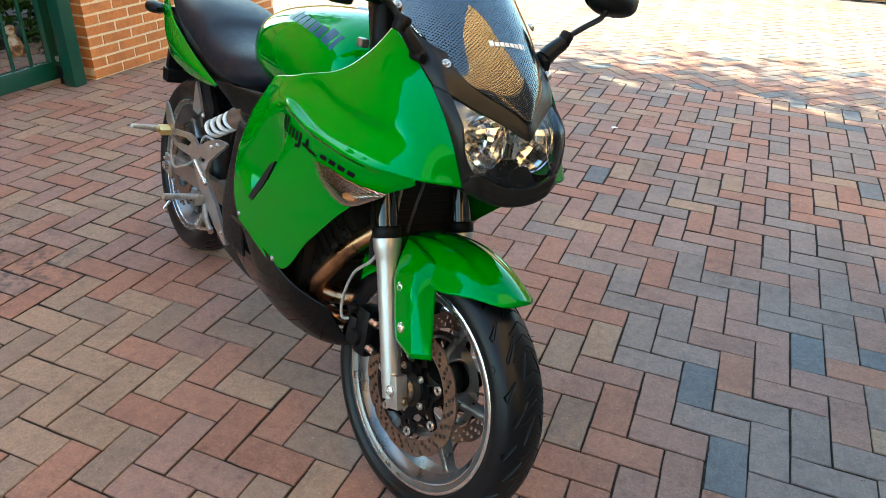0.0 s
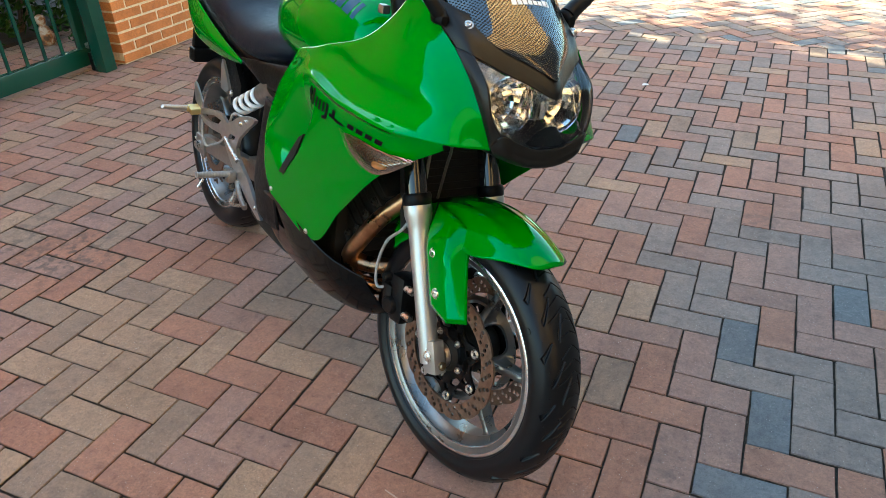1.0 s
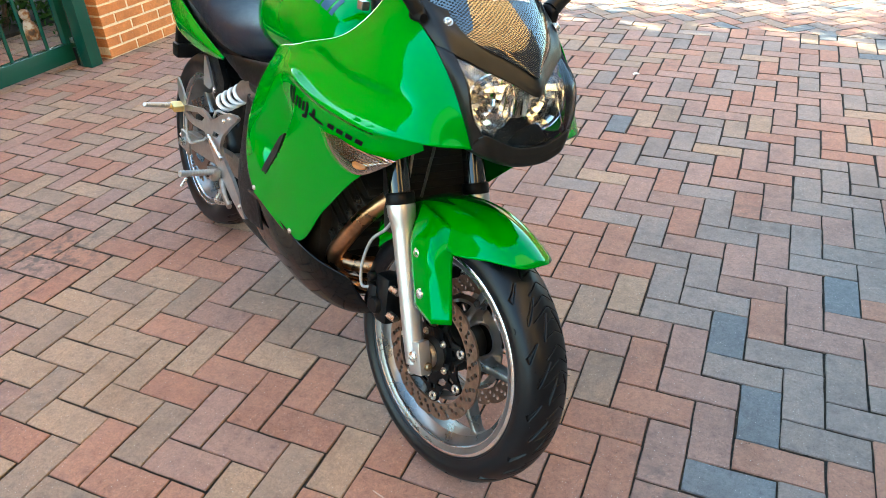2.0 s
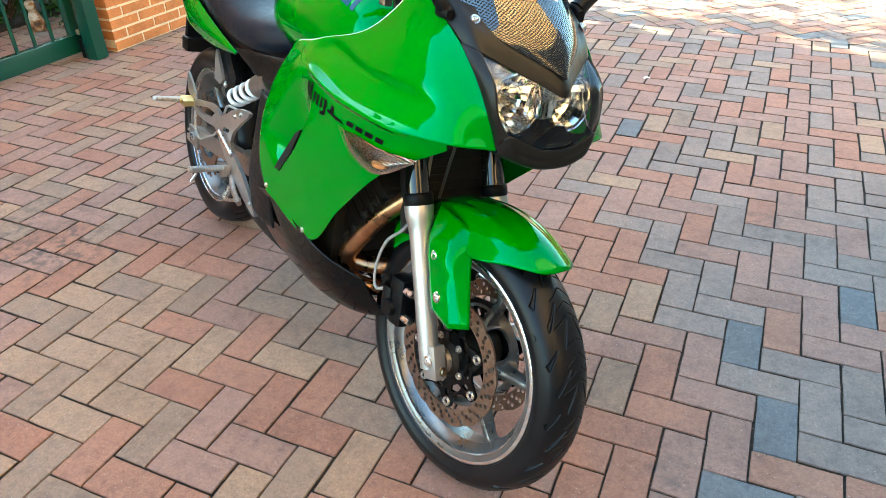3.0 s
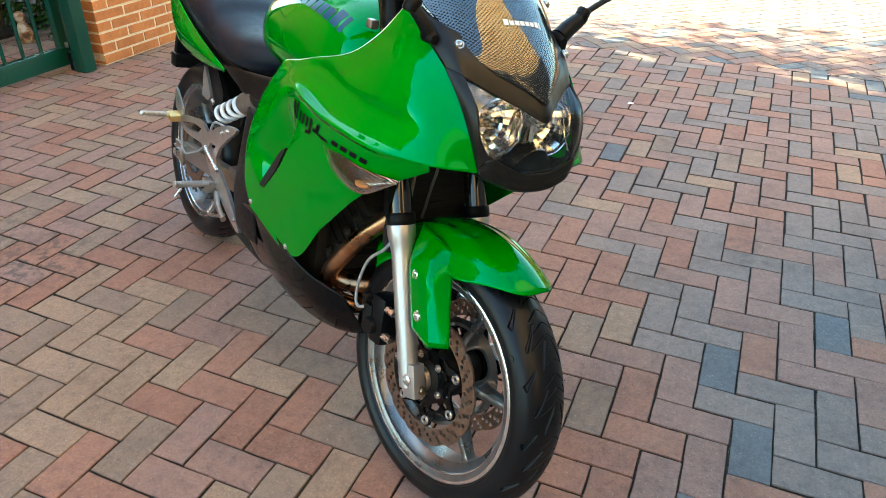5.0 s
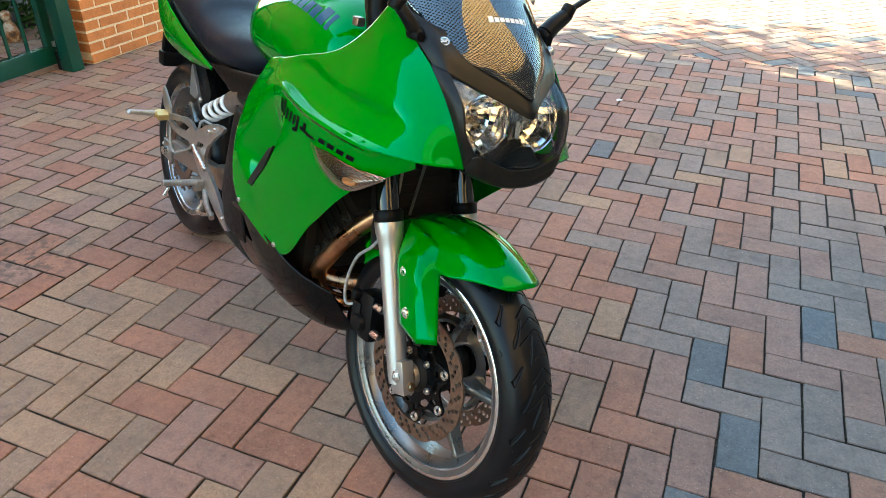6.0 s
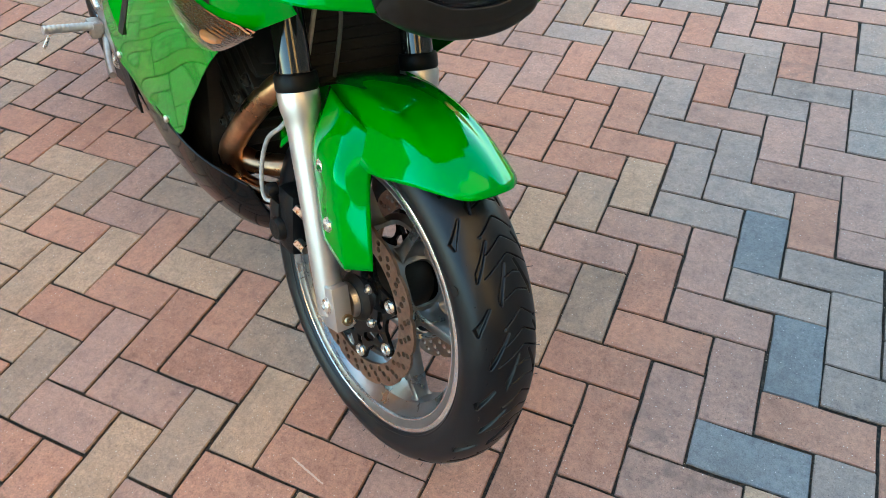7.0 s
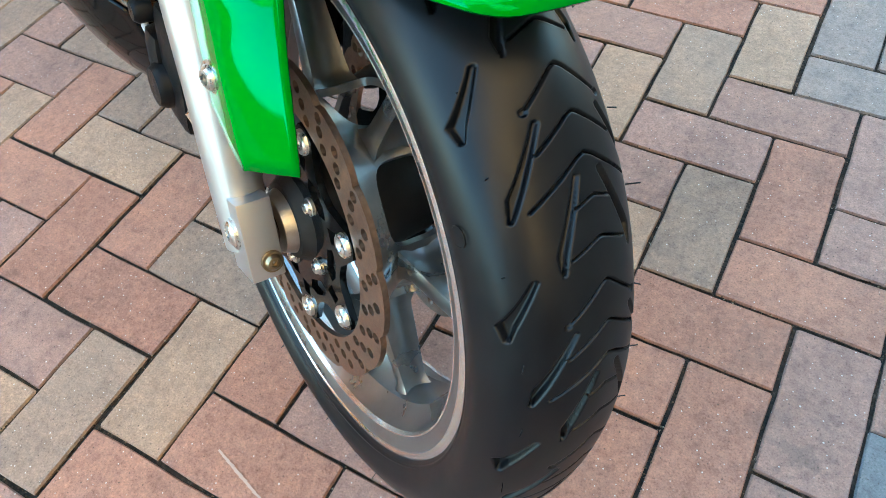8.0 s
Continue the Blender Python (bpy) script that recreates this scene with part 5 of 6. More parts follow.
# mirrors
def mirror(s):
    base = (0.640, s * 0.168, 1.000)
    if s > 0:
        root = loft([(0.618, 0.142, 1.002, 0.010, 0.014), (0.630, 0.148, 1.010, 0.016, 0.018), (0.645, 0.152, 1.012, 0.016, 0.018), (0.658, 0.148, 1.006, 0.009, 0.012)], 16, 20)
    else:
        root = loft([(0.630, s * 0.165, 0.996, 0.008, 0.010), (0.640, s * 0.169, 1.001, 0.013, 0.015), (0.652, s * 0.170, 1.000, 0.013, 0.014), (0.664, s * 0.167, 0.994, 0.007, 0.008)], 16, 20)
    ob = part("mirror", root, M_BLACK, bike, "black mirror on a slim arm")
    sleeve = tube([(0.640, 0.150, 1.016), (0.636, 0.172, 1.034), (0.632, 0.200, 1.052)] if s > 0 else [(0.652, -0.172, 1.004), (0.645, -0.186, 1.021), (0.634, -0.200, 1.040)], lambda t: (0.0185 if s > 0 else 0.0135) - 0.003 * t, 14, 18)
    part("sleeve", sleeve, M_BLACK, ob)
    joint = lathe([(0.001, 0.014), (0.012, 0.014), (0.0145, 0.010), (0.0145, -0.010), (0.012, -0.014), (0.001, -0.014)], 20, m=Matrix.Translation((0.630, 0.209, 1.062) if s > 0 else (0.632, -0.202, 1.044)) @ pose(0, 0, 0, 70, 0, 0))
    part("joint", joint, M_BLACK, ob)
    arm = tube([*([(0.630, 0.209, 1.063), (0.615, 0.272, 1.090)] if s > 0 else [(0.632, -0.202, 1.044), (0.608, -0.222, 1.074), (0.600, -0.285, 1.098)]), (0.597, s * 0.335, 1.112), (0.585, s * 0.358, 1.126)], lambda t: 0.0062 + 0.004 * smoothstep(0.8, 1.0, t), 24, 14)
    part("arm", arm, M_BLACK, ob)
    head = loft([(0.538, s * 0.40, 1.160, 0.030, 0.020), (0.552, s * 0.40, 1.160, 0.072, 0.040), (0.575, s * 0.40, 1.158, 0.070, 0.038), (0.600, s * 0.40, 1.153, 0.045, 0.024), (0.612, s * 0.40, 1.150, 0.015, 0.008)], 24, 30)
    part("head", head, M_BLACK, ob)
    face = loft([(0.5365, s * 0.40, 1.160, 0.028, 0.018), (0.537, s * 0.40, 1.160, 0.066, 0.034), (0.5385, s * 0.40, 1.160, 0.066, 0.034)], 4, 30)
    part("mirror_glass", face, M_CHROME, ob, "mirror glass")


mirror(-1)
mirror(1)


# ---- tank, seat, tail ----
def tank_seat_tail():
    tank = part("fuel_tank", loft([(-0.165, 0, 0.835, 0.055, 0.035), (-0.145, 0, 0.848, 0.110, 0.070), (-0.080, 0, 0.865, 0.150, 0.100), (0.050, 0, 0.877, 0.178, 0.120), (0.180, 0, 0.885, 0.190, 0.130), (0.300, 0, 0.888, 0.190, 0.128), (0.390, 0, 0.885, 0.165, 0.105), (0.440, 0, 0.88, 0.12, 0.075), (0.465, 0, 0.875, 0.05, 0.03)], 60, 64, 2.4), M_GREEN, bike, "glossy green rounded fuel tank", 60)
    part("filler_cap", lathe([(0.001, 0.008), (0.030, 0.008), (0.036, 0.004), (0.038, -0.01)], 32, m=Matrix.Translation((0.20, 0, 1.012)) @ pose(0, 0, 0, 90, 0, 0)), M_ALU, tank)
    seat = part("seat", loft([(-0.085, 0, 0.785, 0.080, 0.030), (-0.115, 0, 0.780, 0.110, 0.048), (-0.200, 0, 0.768, 0.140, 0.060), (-0.320, 0, 0.760, 0.150, 0.066), (-0.420, 0, 0.770, 0.150, 0.072), (-0.480, 0, 0.795, 0.150, 0.078), (-0.580, 0, 0.820, 0.150, 0.078), (-0.740, 0, 0.840, 0.135, 0.068), (-0.900, 0, 0.862, 0.100, 0.045), (-0.960, 0, 0.87, 0.05, 0.02)], 50, 44, 2.7), M_SEAT, bike, "dark vinyl stepped seat", 60)
    cover = [[(-0.345, -0.140, 0.700), (-0.240, -0.146, 0.718), (-0.100, -0.145, 0.738), (0.080, -0.150, 0.768), (0.130, -0.176, 0.785)],
             [(-0.290, -0.142, 0.686), (-0.230, -0.148, 0.700), (-0.120, -0.150, 0.725), (0.040, -0.160, 0.740), (0.120, -0.190, 0.760)],
             [(-0.215, -0.142, 0.672), (-0.190, -0.146, 0.668), (-0.100, -0.150, 0.670), (0.020, -0.170, 0.690), (0.100, -0.200, 0.700)]]
    for rows in (cover, mirrored(cover)):
        solid(part("side_cover", patch(rows, 30, 14), M_BLACK, bike, "matt black side cover under the seat"), 0.004)
    tail = [[(-0.340, -0.140, 0.690), (-0.440, -0.146, 0.716), (-0.600, -0.146, 0.756), (-0.780, -0.136, 0.805), (-0.960, -0.100, 0.862)],
            [(-0.342, -0.143, 0.687), (-0.460, -0.150, 0.694), (-0.630, -0.152, 0.712), (-0.820, -0.140, 0.745), (-1.000, -0.100, 0.815)],
            [(-0.344, -0.140, 0.682), (-0.490, -0.140, 0.668), (-0.650, -0.136, 0.666), (-0.830, -0.126, 0.690), (-1.010, -0.085, 0.770)]]
    for rows in (tail, mirrored(tail)):
        solid(part("tail_panel", patch(rows, 40, 16), M_GREEN, bike, "glossy green tail side panel", 60), 0.004)
    part("tail_tray", loft([(-0.30, 0, 0.690, 0.11, 0.03), (-0.45, 0, 0.700, 0.125, 0.04), (-0.70, 0, 0.730, 0.115, 0.045), (-0.95, 0, 0.780, 0.08, 0.04), (-1.02, 0, 0.79, 0.05, 0.03)], 20, 24), M_BLACK, bike)
    guard = bmesh.new()
    box(guard, (0.16, 0.11, 0.012), Matrix.Translation((-0.93, 0, 0.745)) @ pose(0, 0, 0, 0, -32, 0), 0.004)
    box(guard, (0.030, 0.15, 0.24), Matrix.Translation((-0.985, 0, 0.680)) @ pose(0, 0, 0, 0, 10, 0), 0.006)
    fender = part("plate_holder", guard, M_BLACK, bike, "black rear mudguard and plate holder")
    part("reflector_block", box(bmesh.new(), (0.06, 0.16, 0.048), Matrix.Translation((-0.985, -0.005, 0.566)), 0.006), M_BLACK, fender)
    for s in (-1, 1):
        sig = part("rear_signal", tube([(-0.98, s * 0.06, 0.80), (-0.985, s * 0.11, 0.797)], 0.009, 6, 10), M_BLACK, bike, "black rear turn signal")
        part("signal_body", loft([(-1.03, s * 0.13, 0.797, 0.012, 0.010), (-1.01, s * 0.13, 0.797, 0.030, 0.020), (-0.97, s * 0.13, 0.797, 0.028, 0.018), (-0.94, s * 0.13, 0.797, 0.010, 0.008)], 12, 20), M_BLACK, sig)
    return tank


tank_seat_tail()


# ---- chassis ----
def chassis():
    # swing arm and chain side
    arm = bmesh.new()
    for s in (-1, 1):
        box(arm, (0.50, 0.030, 0.060), Matrix.Translation((-0.48, s * 0.112, 0.345)) @ pose(0, 0, 0, 0, -7, 0), 0.008)
    box(arm, (0.10, 0.25, 0.07), Matrix.Translation((-0.26, 0, 0.375)), 0.012)
    swing = part("swing_arm", arm, M_ALU, bike, "grey box-section swing arm")
    for s in (-1, 1):
        part("chain_adjuster", box(bmesh.new(), (0.085, 0.012, 0.066), Matrix.Translation((-0.728, s * 0.130, 0.307)), 0.005), M_ALU, swing)
        nut = bmesh.new()
        bmesh.ops.create_cone(nut, cap_ends=True, segments=6, radius1=0.016, radius2=0.015, depth=0.016)
        nut.transform(Matrix.Translation((-0.728, s * 0.144, 0.307)) @ pose(0, 0, 0, 90, 0, 0))
        part("axle_nut", nut, M_STEEL, swing)
        part("adjuster_screw", tube([(-0.765, s * 0.12, 0.305), (-0.82, s * 0.12, 0.302)], 0.005, 4, 8), M_STEEL, swing)
    # offset shock absorber
    a, b = Vector((-0.445, -0.118, 0.515)), Vector((-0.120, -0.120, 0.672))
    shock = part("shock_absorber", tube([a, a.lerp(b, 0.6), b], 0.019, 10, 18), M_BLACK, bike, "side-mounted shock with a white spring")
    d = (b - a).normalized()
    u = d.orthogonal().normalized()
    w = d.cross(u)
    coil = []
    for i in range(101):
        t = i / 100
        ang = 2 * math.pi * 4 * t
        coil.append(a.lerp(b, 0.14 + 0.56 * t) + 0.0235 * (math.cos(ang) * u + math.sin(ang) * w))
    part("spring", tube(coil, 0.0070, 140, 10, smooth=False), M_SPRING, shock, "white coil spring")
    part("shock_body", tube([a.lerp(b, 0.70), a.lerp(b, 0.76), a.lerp(b, 0.98)], 0.032, 8, 20), M_ALU, shock)
    # rear brake and heel plates
    bracket = plate([(-0.614, 0.452), (-0.600, 0.474), (-0.579, 0.482), (-0.500, 0.498), (-0.449, 0.509), (-0.400, 0.510), (-0.359, 0.497), (-0.310, 0.520), (-0.274, 0.540), (-0.220, 0.561), (-0.166, 0.571), (-0.144, 0.570), (-0.150, 0.560), (-0.198, 0.528), (-0.259, 0.480), (-0.278, 0.445), (-0.262, 0.419), (-0.173, 0.376), (-0.120, 0.335), (-0.074, 0.296), (-0.093, 0.290), (-0.168, 0.312), (-0.265, 0.355), (-0.334, 0.396), (-0.385, 0.434), (-0.409, 0.447), (-0.502, 0.437), (-0.560, 0.436)], 0.010,
                    [[(-0.588, 0.460), (-0.530, 0.474), (-0.471, 0.489), (-0.410, 0.490), (-0.439, 0.468), (-0.528, 0.452)],
                     [(-0.345, 0.455), (-0.300, 0.462), (-0.285, 0.478), (-0.330, 0.474)]])
    plate_ob = part("foot_bracket", placed(bracket, Matrix.Translation((0, -0.170, 0))), M_POLISHED, bike, "polished aluminium footrest bracket", 30)
    guard = plate([(-0.643, 0.545), (-0.636, 0.556), (-0.619, 0.550), (-0.590, 0.530), (-0.562, 0.505), (-0.560, 0.487), (-0.598, 0.479), (-0.630, 0.495)], 0.006)
    part("heel_guard", placed(guard, Matrix.Translation((0, -0.180, 0))), M_POLISHED, plate_ob)
    for q in ((-0.205, 0.548), (-0.245, 0.53), (-0.115, 0.318)):
        part("bracket_bolt", bolt(bmesh.new(), (q[0], -0.175, q[1]), (0, -1, 0), 0.006, 0.006), M_STEEL, plate_ob)
    peg = box(bmesh.new(), (0.040, 0.036, 0.022), Matrix.Translation((-0.590, -0.200, 0.474)) @ pose(0, 0, 0, 4, 12, 0), 0.006)
    ob = part("passenger_peg", peg, M_BRASS, bike, "gold-coloured hinge with a ribbed steel footrest")
    part("hinge_pin", bolt(bmesh.new(), (-0.585, -0.222, 0.478), (0, -1, 0), 0.008, 0.005), M_BRASS, ob)
    rib = tube([(-0.598, -0.215, 0.476), (-0.500, -0.325, 0.511)], lambda t: 0.0075 + 0.0026 * (1 if int(t * 22) % 2 else 0) - 0.003 * t, 60, 12)
    part("peg", rib, M_FORK, ob)
    rib = tube([(-0.275, -0.175, 0.366), (-0.254, -0.300, 0.378)], lambda t: 0.0088 + 0.0010 * (1 if int(t * 26) % 2 else 0), 52, 12)
    ob = part("rider_peg", rib, M_FORK, bike, "ribbed aluminium rider footrest")
    part("peg_hinge", box(bmesh.new(), (0.045, 0.03, 0.036), Matrix.Translation((-0.285, -0.190, 0.358)), 0.007), M_ALU, ob)
    part("hinge_pin", bolt(bmesh.new(), (-0.290, -0.206, 0.358), (0, -1, 0), 0.009, 0.004), M_BLACK, ob)
    part("feeler", tube([(-0.200, -0.298, 0.386), (-0.207, -0.310, 0.360)], 0.004, 6, 8), M_STEEL, ob)
    pedal = tube([(-0.26, -0.175, 0.345), (-0.20, -0.19, 0.325), (-0.13, -0.20, 0.315)], 0.008, 16, 10)
    part("brake_pedal", pedal, M_ALU, bike)
    rod = tube([(-0.345, -0.185, 0.455), (-0.290, -0.187, 0.438), (-0.232, -0.188, 0.420)], 0.007, 16, 10)
    part("brake_rod", rod, M_STEEL, bike)
    part("brake_line", tube([(-0.66, -0.15, 0.42), (-0.635, -0.155, 0.362), (-0.60, -0.155, 0.345), (-0.55, -0.155, 0.365), (-0.459, -0.155, 0.408), (-0.40, -0.155, 0.47), (-0.36, -0.155, 0.525), (-0.29, -0.15, 0.535)], 0.004, 40, 8), M_HOSE, bike)
    part("rear_caliper", box(bmesh.new(), (0.09, 0.05, 0.06), Matrix.Translation((-0.60, -0.10, 0.415)) @ pose(0, 0, 0, 0, -20, 0), 0.012), M_BLACK, bike, "black rear brake caliper")
    part("hook", tube([(-0.388, -0.13, 0.262), (-0.417, -0.135, 0.210), (-0.36, -0.135, 0.222), (-0.304, -0.13, 0.248)], 0.006, 20, 8), M_STEEL, bike)
    # strut beside the rear wheel
    strut = plate([(-0.568, 0.552), (-0.520, 0.548), (-0.493, 0.566), (-0.520, 0.605), (-0.550, 0.642), (-0.560, 0.646), (-0.566, 0.630)], 0.008)
    part("hanger", placed(strut, Matrix.Translation((0, -0.118, 0))), M_FORK, bike, "tapered bare aluminium hanger")
    rail = plate([(-0.60, 0.655), (-0.505, 0.675), (-0.428, 0.594), (-0.440, 0.520), (-0.500, 0.510), (-0.516, 0.530), (-0.485, 0.570)], 0.014)
    sub = part("subframe", placed(rail, Matrix.Translation((0, -0.100, 0))), M_BLACK, bike, "black rear subframe strut")
    part("subframe_bolt", bolt(bmesh.new(), (-0.482, -0.118, 0.556), (0, -1, 0), 0.008, 0.006), M_STEEL, sub)
    # black frame cover, engine, radiator
    cover = [[(-0.085, -0.165, 0.655), (-0.02, -0.195, 0.670), (0.06, -0.205, 0.665), (0.11, -0.212, 0.65)],
             [(-0.105, -0.17, 0.540), (-0.03, -0.205, 0.540), (0.05, -0.220, 0.540), (0.11, -0.226, 0.54)],
             [(-0.130, -0.17, 0.430), (-0.06, -0.20, 0.425), (0.03, -0.215, 0.430), (0.12, -0.222, 0.46)],
             [(-0.125, -0.155, 0.345), (-0.06, -0.19, 0.345), (0.03, -0.205, 0.345), (0.13, -0.210, 0.36)]]
    for rows in (cover, mirrored(cover)):
        solid(part("frame_cover", patch(rows, 20, 20), M_BLACK, bike, "matt black frame cover"), 0.004)
    eng = bmesh.new()
    box(eng, (0.36, 0.30, 0.26), Matrix.Translation((0.14, 0, 0.42)), 0.03)
    engine = part("engine", eng, M_DARK, bike, "black twin-cylinder engine behind the fairing", 30)
    part("cylinder_block", box(bmesh.new(), (0.20, 0.24, 0.26), Matrix.Translation((0.33, 0, 0.54)) @ pose(0, 0, 0, 0, 30, 0), 0.02), M_DARK, engine)
    part("frame_spine", box(bmesh.new(), (0.30, 0.10, 0.5), Matrix.Translation((-0.10, 0, 0.55)), 0.03), M_DARK, engine)
    for k in range(6):
        part("fin", box(bmesh.new(), (0.21, 0.25, 0.006), Matrix.Translation((0.315 + 0.016 * k, 0, 0.50 + 0.028 * k)) @ pose(0, 0, 0, 0, 30, 0), 0.002), M_DARK, engine)
    part("clutch_cover", lathe([(0.001, -0.178), (0.07, -0.176), (0.09, -0.165), (0.095, -0.14)], 36, m=Matrix.Translation((0.12, 0, 0.40))), M_DARK, engine)
    for q in ((0.385, -0.128, 0.47), (0.415, -0.128, 0.52), (0.345, -0.128, 0.44), (0.44, -0.125, 0.56)):
        part("engine_bolt", bolt(bmesh.new(), q, (0.2, -1, 0), 0.008, 0.008), M_DARK, engine)
    rad = bmesh.new()
    box(rad, (0.035, 0.20, 0.24), Matrix.Translation((0.505, 0, 0.635)) @ pose(0, 0, 0, 0, -14, 0), 0.008)
    radiator = part("radiator", rad, M_DARK, bike, "black radiator behind the fork", 30)
    for k in range(14):
        part("rib", box(bmesh.new(), (0.004, 0.18, 0.004), Matrix.Translation((0.550 - 0.004 * k, 0, 0.53 + 0.016 * k))), M_DARK, radiator)
    part("steering_head", loft([(0.42, 0, 0.92, 0.05, 0.04), (0.46, 0, 0.88, 0.13, 0.03), (0.50, 0, 0.84, 0.13, 0.03), (0.53, 0, 0.80, 0.05, 0.03)], 14, 20), M_DARK, bike)
    liner = [[(0.50, -0.20, 0.70), (0.55, -0.10, 0.80), (0.56, 0.0, 0.82)], [(0.64, -0.20, 0.765), (0.68, -0.10, 0.79), (0.70, 0.0, 0.80)], [(0.76, -0.13, 0.795), (0.78, -0.08, 0.785), (0.79, 0.0, 0.78)]]
    part("inner_fairing", patch(whole(liner), 20, 10), M_BLACK, bike)
    # header pipes
    pipes = (((0.515, -0.075, 0.600), (0.455, -0.110, 0.525), (0.395, -0.125, 0.440), (0.362, -0.128, 0.385), (0.372, -0.120, 0.335), (0.415, -0.085, 0.322), (0.43, -0.02, 0.325)),
             ((0.515, 0.075, 0.600), (0.455, 0.110, 0.525), (0.395, 0.125, 0.440), (0.362, 0.128, 0.385), (0.355, 0.110, 0.335), (0.36, 0.05, 0.322), (0.36, -0.02, 0.322)),
             ((0.345, -0.110, 0.372), (0.380, -0.085, 0.366), (0.42, -0.04, 0.372), (0.44, 0.04, 0.375)))
    for p in pipes:
        part("exhaust_header", tube(p, 0.0205, 60, 18), M_COPPER, bike, "heat-browned steel exhaust header")
    # belly pan
    belly = [[(-0.105, -0.165, 0.375), (0.020, -0.212, 0.430), (0.130, -0.226, 0.466), (0.230, -0.212, 0.435), (0.310, -0.198, 0.408), (0.370, -0.172, 0.384), (0.435, -0.126, 0.362)],
             [(-0.100, -0.160, 0.335), (0.020, -0.185, 0.340), (0.140, -0.192, 0.340), (0.240, -0.185, 0.320), (0.330, -0.168, 0.312), (0.400, -0.140, 0.305), (0.462, -0.095, 0.305)],
             [(-0.085, -0.140, 0.295), (0.030, -0.145, 0.262), (0.140, -0.142, 0.247), (0.240, -0.135, 0.238), (0.330, -0.122, 0.240), (0.410, -0.100, 0.252), (0.480, -0.060, 0.275)],
             [(-0.070, -0.050, 0.262), (0.040, -0.050, 0.230), (0.140, -0.050, 0.216), (0.240, -0.050, 0.211), (0.330, -0.045, 0.216), (0.410, -0.038, 0.236), (0.490, -0.02, 0.268)]]
    for rows in (belly, mirrored(belly)):
        pan = solid(part("belly_pan", patch(rows, 50, 40), M_BLACKPAINT, bike, "glossy black belly pan with a slot", 60), 0.004)
    slot = plate([(0.035, 0.322), (0.110, 0.300), (0.205, 0.262), (0.215, 0.254), (0.120, 0.282), (0.040, 0.312)], 0.012)
    part("pan_slot", placed(slot, Matrix.Translation((0, -0.172, 0.034)) @ pose(0, 0, 0, 0, 0, 3)), M_DARK, bike)
    part("muffler", loft([(-0.30, 0, 0.26, 0.06, 0.04), (-0.26, 0, 0.26, 0.13, 0.06), (0.00, 0, 0.25, 0.13, 0.06), (0.06, 0, 0.25, 0.08, 0.04)], 16, 24), M_DARK, bike, "dark under-engine muffler")
    # side stand
    stand = tube([(-0.13, 0.13, 0.28), (-0.16, 0.19, 0.15), (-0.18, 0.235, 0.0585)], 0.012, 16, 12)
    st = part("side_stand", stand, M_BLACK, bike, "black side stand")
    part("stand_foot", box(bmesh.new(), (0.07, 0.04, 0.008), Matrix.Translation((-0.18, 0.238, 0.0545)) @ pose(0, 0, 0, LEAN_LEFT, 0, 0), 0.003), M_BLACK, st)


chassis()


def handlebars():
    for s in (-1, 1):
        d, w = (-0.045, 0.86) if s > 0 else (0.0, 1.0)
        bar = tube([(0.44, s * 0.09, 1.055 + d), (0.40, s * 0.20, 1.070 + d), (0.34, s * 0.33 * w, 1.065 + d)], 0.011, 20, 14)
        ob = part("handlebar", bar, M_BLACK, bike, "black handlebar with rubber grip and lever")
        part("grip", tube([(0.385, s * 0.235 * w, 1.069 + d), (0.33, s * 0.35 * w, 1.065 + d)], 0.015, 10, 16), M_RUBBER, ob)
        sw = box(bmesh.new(), (0.05, 0.055, 0.05), Matrix.Translation((0.40, s * 0.20, 1.065 + d)) @ pose(0, 0, 0, 0, 0, s * 25), 0.012)
        part("switch_block", sw, M_BLACK, ob)
        lever = tube([(0.435, s * 0.185 * w, 1.070 + d), (0.470, s * 0.215 * w, 1.065 + d), (0.455, s * 0.30 * w, 1.057 + d), (0.425, s * 0.375 * w, 1.055 + d)], 0.0075, 24, 10)
        part("lever", lever, M_BLACK, ob)
        part("cable", tube([(0.44, s * 0.17, 1.070), (0.50, s * 0.14, 1.070), (0.54, s * 0.08, 1.0), (0.53, s * 0.04, 0.93)], 0.005, 30, 8), M_BLACK, ob)
        part("clamp", tube([(0.44, s * 0.105, 0.97), (0.415, s * 0.105, 1.075)], 0.026, 8, 20), M_BLACK, ob)
    part("choke_knob", box(bmesh.new(), (0.022, 0.018, 0.018), Matrix.Translation((0.435, -0.152, 0.975)), 0.004), M_ALU, bike)


handlebars()


# ---- markings: plain bars and strokes in the colours of the lettering ----
def decal(name, shapes, target, to_world, direction, mat, parent, lift=0.0009):
    """Flat outlines laid onto a curved panel: to_world places them, direction presses them on."""
    tree_ = BVHTree.FromObject(target, bpy.context.evaluated_depsgraph_get())
    for loop in shapes:
        bm = bmesh.new()
        vs = [bm.verts.new((x, y, 0)) for x, y in loop]
        bm.faces.new(vs)
        bmesh.ops.triangulate(bm, faces=bm.faces[:])
        bmesh.ops.subdivide_edges(bm, edges=bm.edges[:], cuts=3, use_grid_fill=True)
        for v in bm.verts:
            p = to_world(v.co.x, v.co.y)
            hit = tree_.ray_cast(p, direction)
            v.co = (hit[0] - direction * lift) if hit[0] else p
        ob = finish(name, bm, mat, parent, fix=False)


def slanted(x0, y0, w, h, lean):
    return [(x0, y0), (x0 + w, y0), (x0 + w + lean, y0 + h), (x0 + lean, y0 + h)]


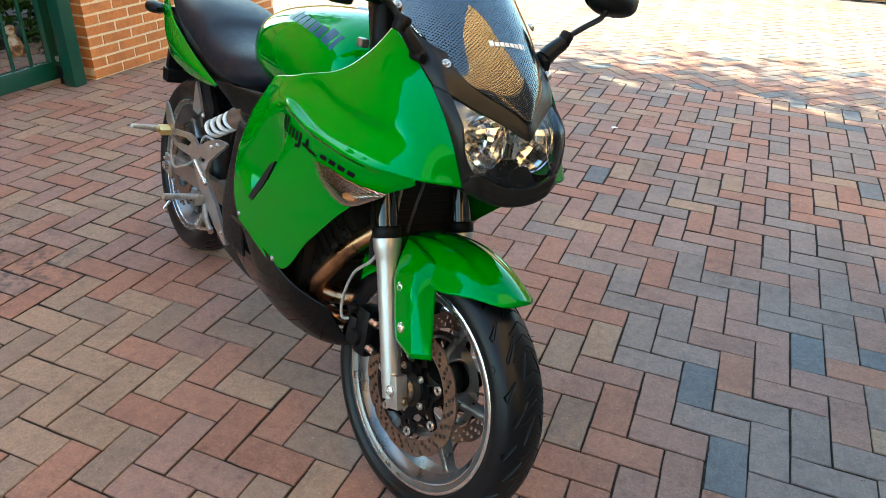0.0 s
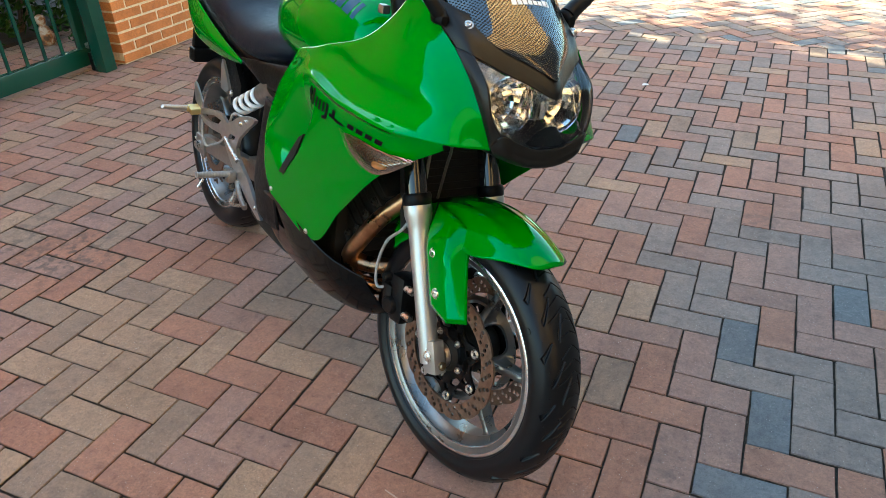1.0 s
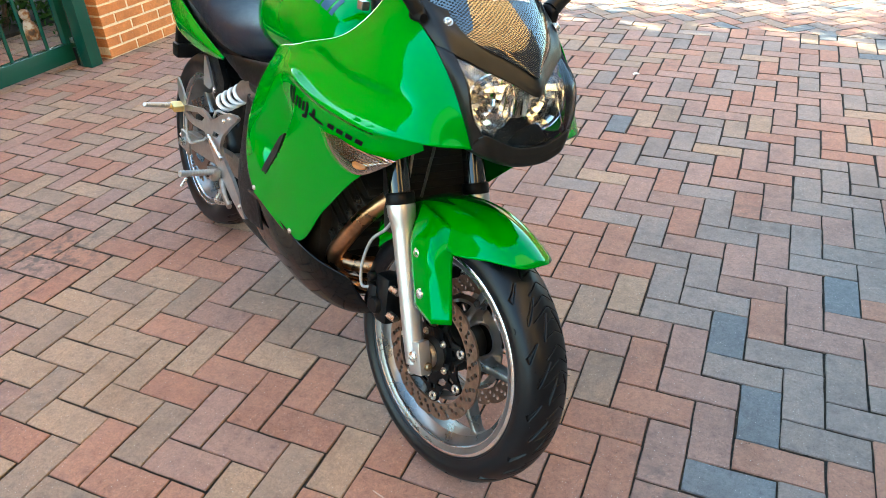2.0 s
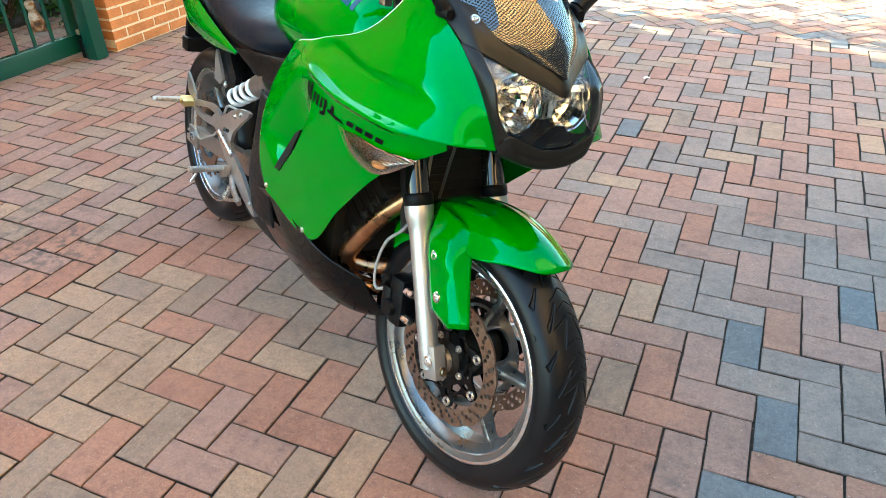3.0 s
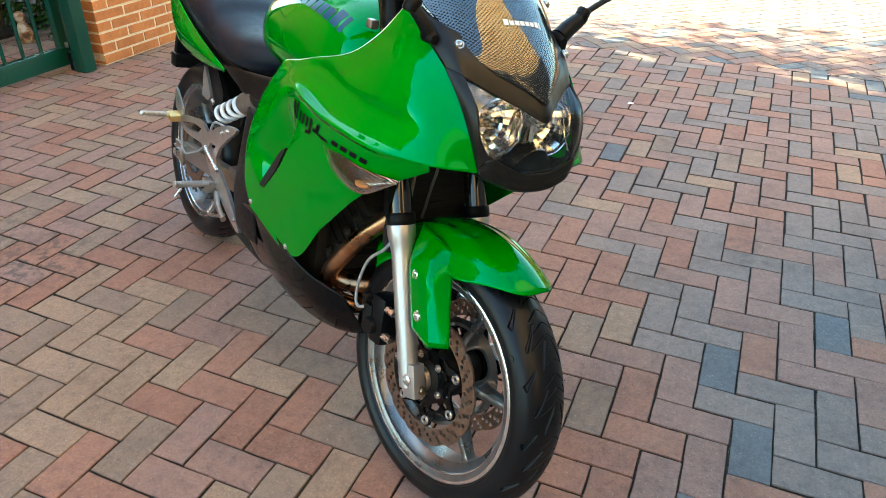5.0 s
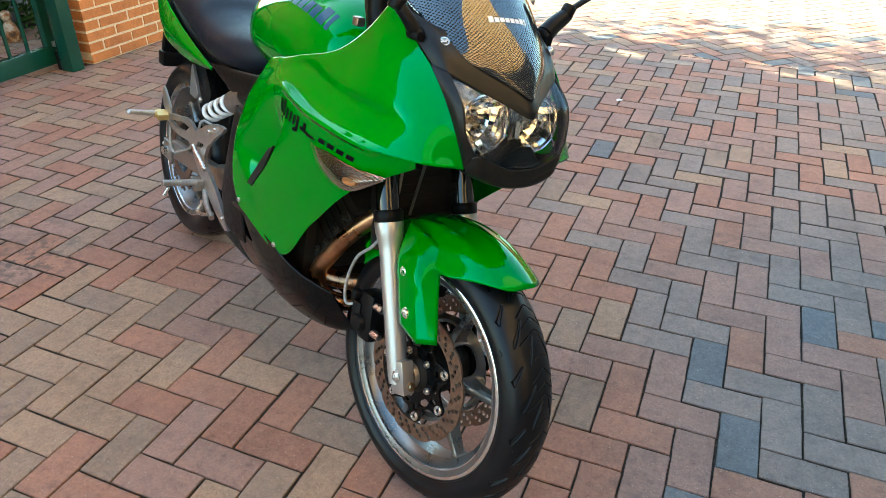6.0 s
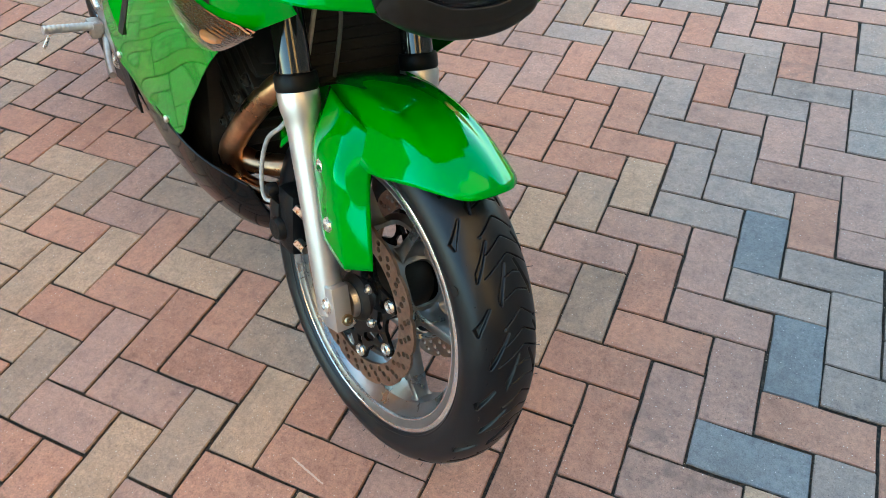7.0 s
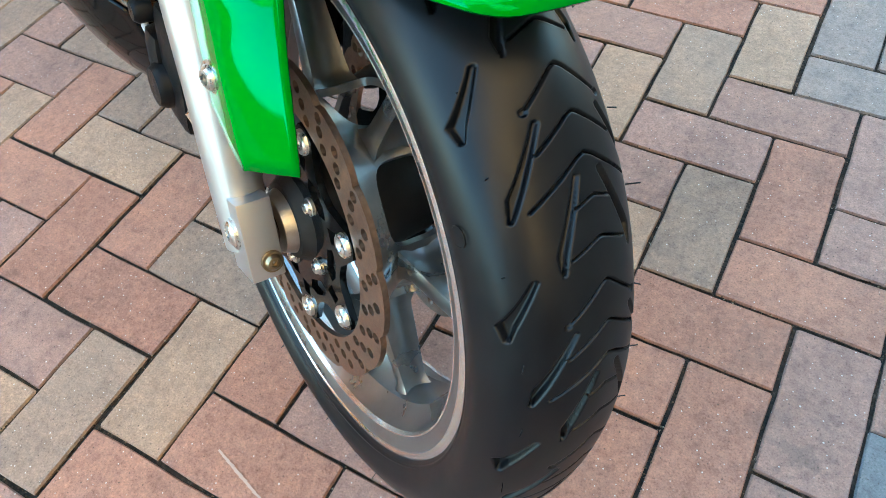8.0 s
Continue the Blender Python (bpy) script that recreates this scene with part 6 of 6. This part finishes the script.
def markings():
    bpy.context.view_layer.update()
    for ob in list(bike.children):
        s = -1 if ob.name == "side_fairing" else 1
        if ob.name.startswith("side_fairing"):
            # brush-stroke word: five marks of uneven height with a long tail, then four small blocks
            marks = [slanted(0.000, 0.002, 0.0125, 0.029, 0.014), slanted(0.018, 0.000, 0.0125, 0.032, 0.014), slanted(0.038, 0.000, 0.0105, 0.020, 0.009), slanted(0.054, -0.001, 0.0105, 0.020, 0.009), slanted(0.071, -0.001, 0.0105, 0.019, 0.009),
                     [(0.072, -0.013), (0.094, -0.011), (0.108, 0.019), (0.097, 0.020), (0.086, -0.005), (0.073, -0.007)], [(0.106, -0.001), (0.128, -0.003), (0.138, 0.014), (0.127, 0.016), (0.119, 0.004), (0.107, 0.005)], [(0.124, -0.002), (0.138, -0.006), (0.172, -0.005), (0.160, -0.001), (0.130, 0.001)]]
            blocks = [slanted(0.180 + 0.032 * k, -0.003, 0.023, 0.0088, 0.006) for k in range(4)]
            base, along, up = Vector((0.324, s * 0.40, 0.759)), Vector((0.95, 0, -0.018)), Vector((0.06, 0, 1.22))

            def place(x, y, base=base, along=along, up=up, s=s):
                if s > 0:
                    x = 0.31 - x
                return base + along * x + up * y
            decal("word_mark", marks + blocks, ob, place, Vector((0, -s, 0)), M_LOGO, ob)
        if ob.name == "fuel_tank":
            for s in (-1, 1):
                marks = [slanted(0.004 + 0.0335 * k, 0, 0.012 if k == 7 else 0.027, 0.040 if k in (0, 6, 7) else 0.029, 0.0) for k in range(8)]
                base, along, up = Vector((0.098, s * 0.150, 0.954)), Vector((0.97, s * 0.06, -0.10)).normalized(), Vector((0.10, -s * 0.60, 0.55)).normalized()
                press = Vector((0, -s * 0.62, -0.78)).normalized()

                def place(x, y, base=base, along=along, up=up, s=s, press=press):
                    if s > 0:
                        x = 0.275 - x
                    return base + along * x + up * y - press * 0.15
                decal("word_mark", marks, ob, place, press, M_BLUELOGO, ob)
        if ob.name == "windscreen":
            marks = [slanted(-0.048 + 0.012 * k, 0, 0.004 if k == 7 else 0.0098, 0.012 if k in (0, 6, 7) else 0.009, 0.0) for k in range(8)]
            press = Vector((-0.6, 0, -0.8)).normalized()

            def place(x, y, press=press):
                return Vector((0.690, x, 1.026)) + Vector((-0.8, 0, 0.6)) * y - press * 0.1
            decal("word_mark", marks, ob, place, press, M_WHITELOGO, ob)


markings()


# ---- small things on the ground ----
def litter():
    chalk = bmesh.new()
    for k in range(9):
        t = k / 8
        box(chalk, (0.012, 0.0035 - 0.002 * abs(t - 0.5), 0.0006), Matrix.Translation((-0.436 + 0.066 * t, 1.044 - 0.019 * t, 0.0004 + 0.00005 * (k % 3))) @ pose(0, 0, 0, 0, 0, -16 + 4 * (k % 3)))
    mark = finish("scratch_mark", chalk, material("chalky_scratch", (0.42, 0.30, 0.235), 0.95), smooth=0)
    tagged(mark, "pale chalky scratch across a red paver", "scratch")
    petal = patch([[(-0.018, -0.010, 0.003), (0, -0.014, 0.006), (0.018, -0.006, 0.003)], [(-0.016, 0.010, 0.004), (0, 0.012, 0.008), (0.02, 0.008, 0.003)]], 8, 4)
    leaf = finish("dry_leaf", petal, material("bleached_leaf", (0.7, 0.66, 0.58), 0.8))
    leaf.matrix_world = pose(-0.40, 3.98, 0.001, 0, 0, 30)
    tagged(leaf, "small bleached dry leaf lying on the pavers", "leaf")


litter()
